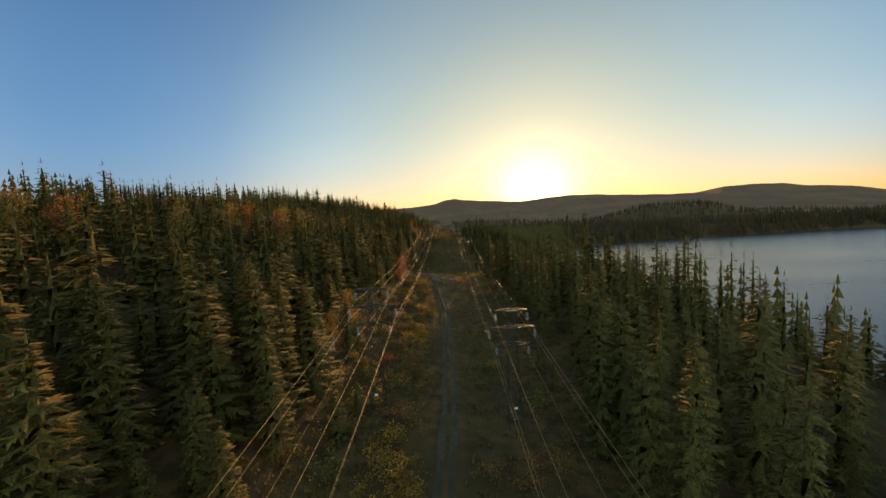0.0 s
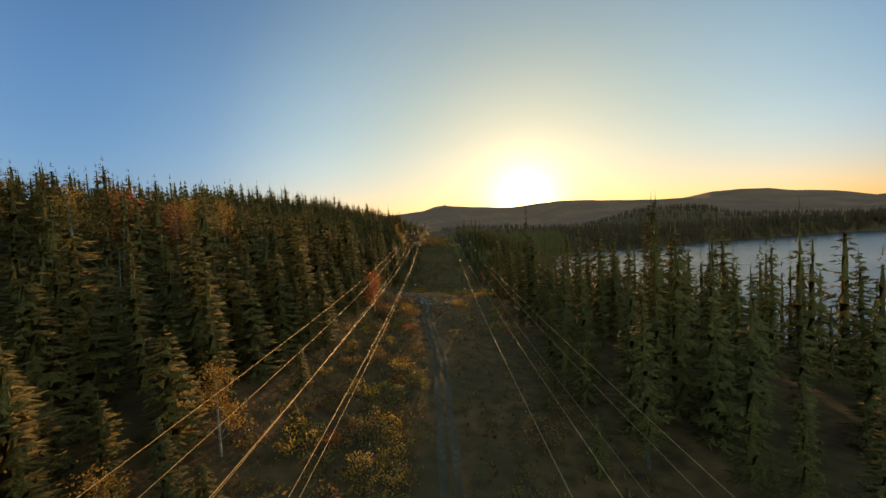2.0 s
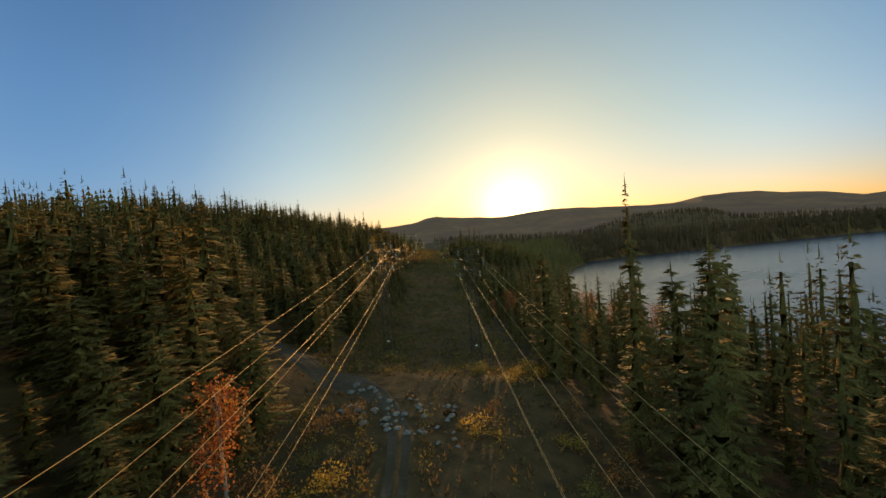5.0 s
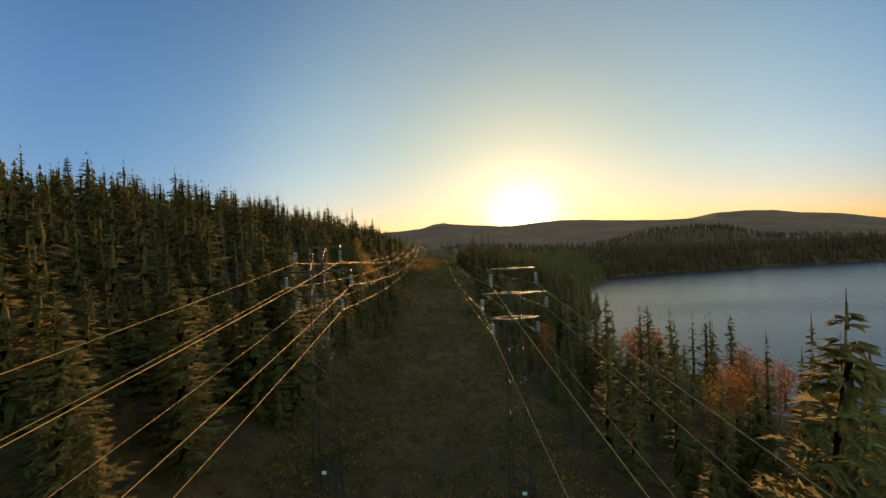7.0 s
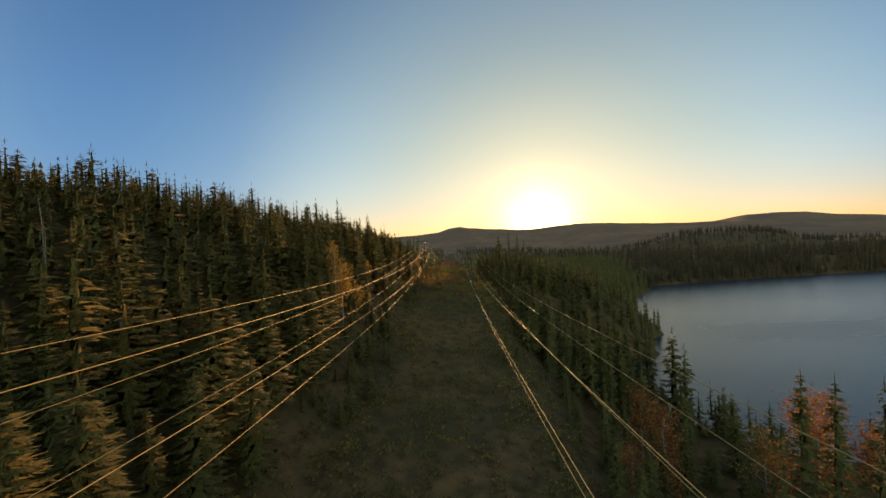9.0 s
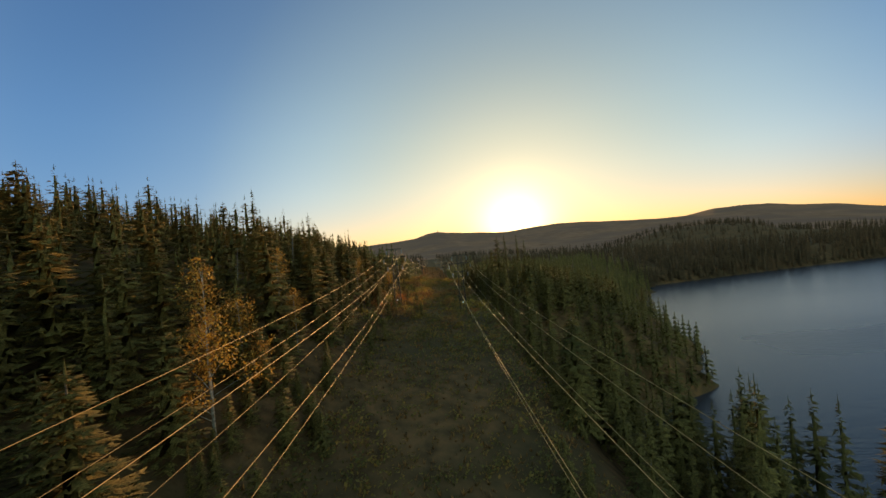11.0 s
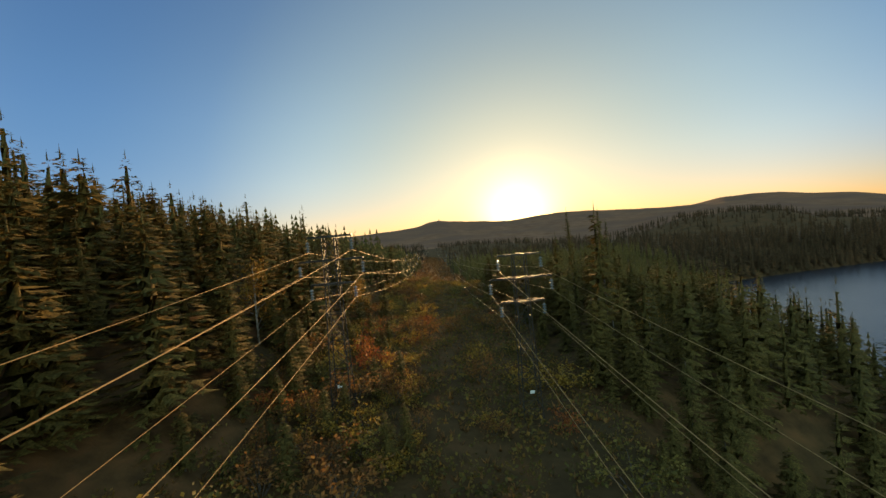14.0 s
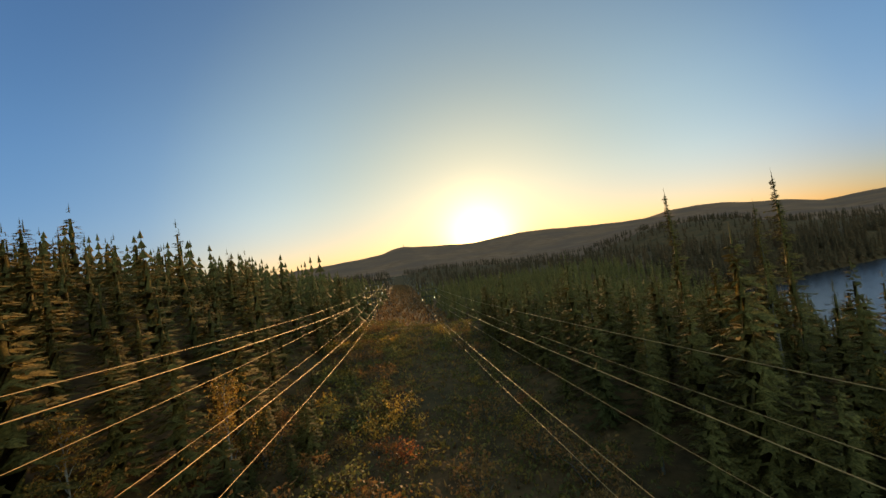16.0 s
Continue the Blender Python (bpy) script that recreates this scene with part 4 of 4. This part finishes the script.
def strip_growth():
    """Shrubs of the strip: thick on the sunny side, sparse on the other."""
    placed = []
    for _ in range(6000):
        if len(placed) >= 270:
            break
        far_end = RNG.uniform() < 0.5
        y = RNG.uniform(234, 335) if far_end else RNG.uniform(17, 120)
        x = RNG.uniform(-13.5, -2.6) if RNG.uniform() < 0.82 else RNG.uniform(1, 11)
        if not far_end and abs(x - track_x(y)) < 2.4 or 103 < y < 122 and x < -2:
            continue
        if any((x - a) ** 2 + (y - b) ** 2 < 0.9 * s * s for a, b, s in placed):
            continue
        s = RNG.uniform(0.7, 1.9) * (1.3 if far_end else 1.0)
        placed.append((x, y, s))
        w = RNG.uniform()
        kind = 0 if w < 0.34 else 1 if w < 0.6 else 2 if w < 0.95 else 3
        plant_shrub(x, y, s, kind * 2 + int(RNG.integers(0, 2)))
    # young spruces that come up at the edges
    for _ in range(78):
        y = RNG.choice((RNG.uniform(215, 330), RNG.uniform(170, 215), RNG.uniform(25, 100)), p=(0.5, 0.3, 0.2))
        x = RNG.uniform(-15, -8.5) if RNG.uniform() < 0.75 else RNG.uniform(7, 12.5)
        plant_spruce(x, y, RNG.uniform(1.4, 4.8), int(RNG.choice([0, 1, 3, 5])), "young spruce coming up beside the cleared strip")
    for _ in range(22):
        plant_spruce(RNG.uniform(-19, -11.5), RNG.uniform(240, 264) if RNG.uniform() < 0.6 else RNG.uniform(188, 214), RNG.uniform(2.5, 5.5), int(RNG.choice([0, 1, 3, 5])), "young spruce coming up beside the cleared strip")
    for _ in range(26):
        plant_spruce(RNG.uniform(-11.5, -3), RNG.uniform(240, 305), RNG.uniform(1.3, 3.4), int(RNG.choice([0, 3, 5])), "small young spruce among the shrubs of the strip")
    # thick low growth between the shrubs
    clumps = []
    for _ in range(6):
        hubs = [np.array((RNG.normal() * 0.3, RNG.normal() * 0.3, RNG.uniform(0.1, 0.5))) for _ in range(5)]
        clumps.append(leaf_crown(RNG, 17, lambda rng, hubs=hubs: hubs[int(rng.integers(0, 5))] + rng.normal(size=3) * (0.16, 0.16, 0.1), 0.13))
    soup = Soup()
    for _ in range(2300):
        far_end = RNG.uniform() < 0.6
        y = RNG.uniform(226, 345) if far_end else RNG.uniform(15, 104)
        x = RNG.uniform(-15.5, -1.5) if RNG.uniform() < 0.85 else RNG.uniform(0, 12)
        if not far_end and abs(x - track_x(y)) < 1.6:
            continue
        v, f = clumps[int(RNG.integers(0, 6))]
        q = RNG.uniform(0.6, 1.7)
        a = RNG.uniform(0, 6.28)
        c, d = math.cos(a) * q, math.sin(a) * q
        soup.add(np.stack([v[:, 0] * c - v[:, 1] * d + x, v[:, 0] * d + v[:, 1] * c + y, v[:, 2] * q + float(ground_z(x, y))], -1), f)
    for _ in range(1100):
        x, y = RNG.uniform(-14, 12), RNG.uniform(112, 228)
        v, f = clumps[int(RNG.integers(0, 6))]
        q = RNG.uniform(0.7, 2.0) * (1.35 if abs(x) > 6 else 1)
        soup.add(v * (q, q, q * 0.9) + (x, y, float(ground_z(x, y))), f)
    # the middle of the strip beyond the hollow
    for _ in range(750):
        x, y = RNG.uniform(-3, 12), RNG.uniform(222, 335)
        v, f = clumps[int(RNG.integers(0, 6))]
        q = RNG.uniform(0.8, 2.0)
        soup.add(v * (q * 1.2, q * 1.2, q) + (x, y, float(ground_z(x, y))), f)
    v, f, m = soup.arrays()
    tagged(new("undergrowth", mesh_of("undergrowth", v, f, [UNDERGROWTH])), "thick olive and rust undergrowth on the cleared strip", "undergrowth", kind="stuff")
    # low heath
    soup = Soup()
    for _ in range(15000):
        y = RNG.uniform(10, 345) if RNG.uniform() < 0.72 else RNG.uniform(345, 820)
        x = RNG.uniform(-15, 13)
        if y < 106 and abs(x - track_x(y)) < 1.5 or abs(y - np.interp(x, [-32, -22, -14, -8], [121, 118, 113, 109.5])) < 2.6 and x < -4:
            continue
        s = RNG.uniform(0.15, 0.5) if y < 345 else RNG.uniform(0.5, 1.3)
        z = float(ground_z(x, y))
        V, F = [], []
        for k in range(6):
            a, b = RNG.uniform(0, 6.28), RNG.uniform(0.3, 1.0)
            c, d = math.cos(a) * s * b, math.sin(a) * s * b
            o = len(V)
            V += [(x - d * 0.25, y + c * 0.25, z - 0.03), (x + d * 0.25, y - c * 0.25, z - 0.03), (x + c, y + d, z + s * RNG.uniform(0.5, 1.1))]
            F.append((o, o + 1, o + 2))
        soup.add(V, F)
    v, f, m = soup.arrays()
    tagged(new("heath", mesh_of("heath", v, f, [RUST_LEAF])), "low rusty heath and dry grass under the lines", "heath", kind="stuff")


strip_growth()
# a reddish patch in the strip, and orange ones further on
for x, y, s, which in ((-12.6, 245.1, 1.5, 6), (-11.3, 244.4, 1.3, 0), (-10.2, 245.3, 1.4, 4), (-12, 246.8, 1.2, 7), (-5.8, 256.9, 1.4, 0), (-4.4, 248.1, 1.6, 1), (-2.8, 249.7, 1.4, 0), (-3.6, 251.2, 1.5, 5), (-5.2, 252.5, 1.3, 1),
                       (-1.6, 252.4, 1.2, 0), (2.1, 243.8, 1.0, 0), (6.4, 255, 1.1, 1)):
    plant_shrub(x, y, s, which)


# ---------------------------------------------------------------- stones by the bend of the track, mast on the far peak
def stone_mesh():
    bm = bmesh.new()
    bmesh.ops.create_icosphere(bm, subdivisions=2, radius=1)
    for v in bm.verts:
        v.co *= 1 + 0.28 * noise.noise(v.co * 1.3) + 0.1 * noise.noise(v.co * 3.1)
        v.co.z *= 0.6
    me = bpy.data.meshes.new("stone")
    bm.to_mesh(me)
    bm.free()
    me.materials.append(STONE)
    return me


STONES = stone_mesh()
for _ in range(70):
    x = RNG.uniform(-9, 0.5)
    y = 104 + RNG.uniform(-3, 4) - 0.4 * (x + 5)
    s = RNG.uniform(0.08, 0.3)
    tagged(new("boulder", STONES), "pale grey boulder beside the gravel track", "stone", "stones by the track").matrix_basis = pose(x, y, float(ground_z(x, y)) + 0.12 + s * 0.25, 0, 0, RNG.uniform(0, 360)) @ Matrix.Diagonal((s * 1.3, s, s, 1))


def build_mast():
    az = radians(1.3)
    x, y = HUB[0] + 3880 * math.sin(az), HUB[1] + 3880 * math.cos(az)
    root = thing("radio_mast", "thin lattice radio mast on the far peak", "mast", pose(x, y, float(ground_z(x, y)) - 2))
    bm = bmesh.new()
    for a in range(3):
        c, s = math.cos(a * 2.094), math.sin(a * 2.094)
        bar(bm, (2.4 * c, 2.4 * s, 0), (0.6 * c, 0.6 * s, 32), 1.0)
        for k in range(8):
            n = (a + 1) % 3
            r0, r1 = 2.4 - 0.225 * k, 2.4 - 0.225 * (k + 1)
            bar(bm, (r0 * c, r0 * s, k * 4), (r1 * math.cos(n * 2.094), r1 * math.sin(n * 2.094), k * 4 + 4), 0.5)
    part("lattice", bm, STEEL, root)
    bm = bmesh.new()
    lathe(bm, [(1.0, 26), (3.2, 27), (3.2, 31), (1.0, 32)], 10)
    part("antenna", bm, STEEL, root)


build_mast()
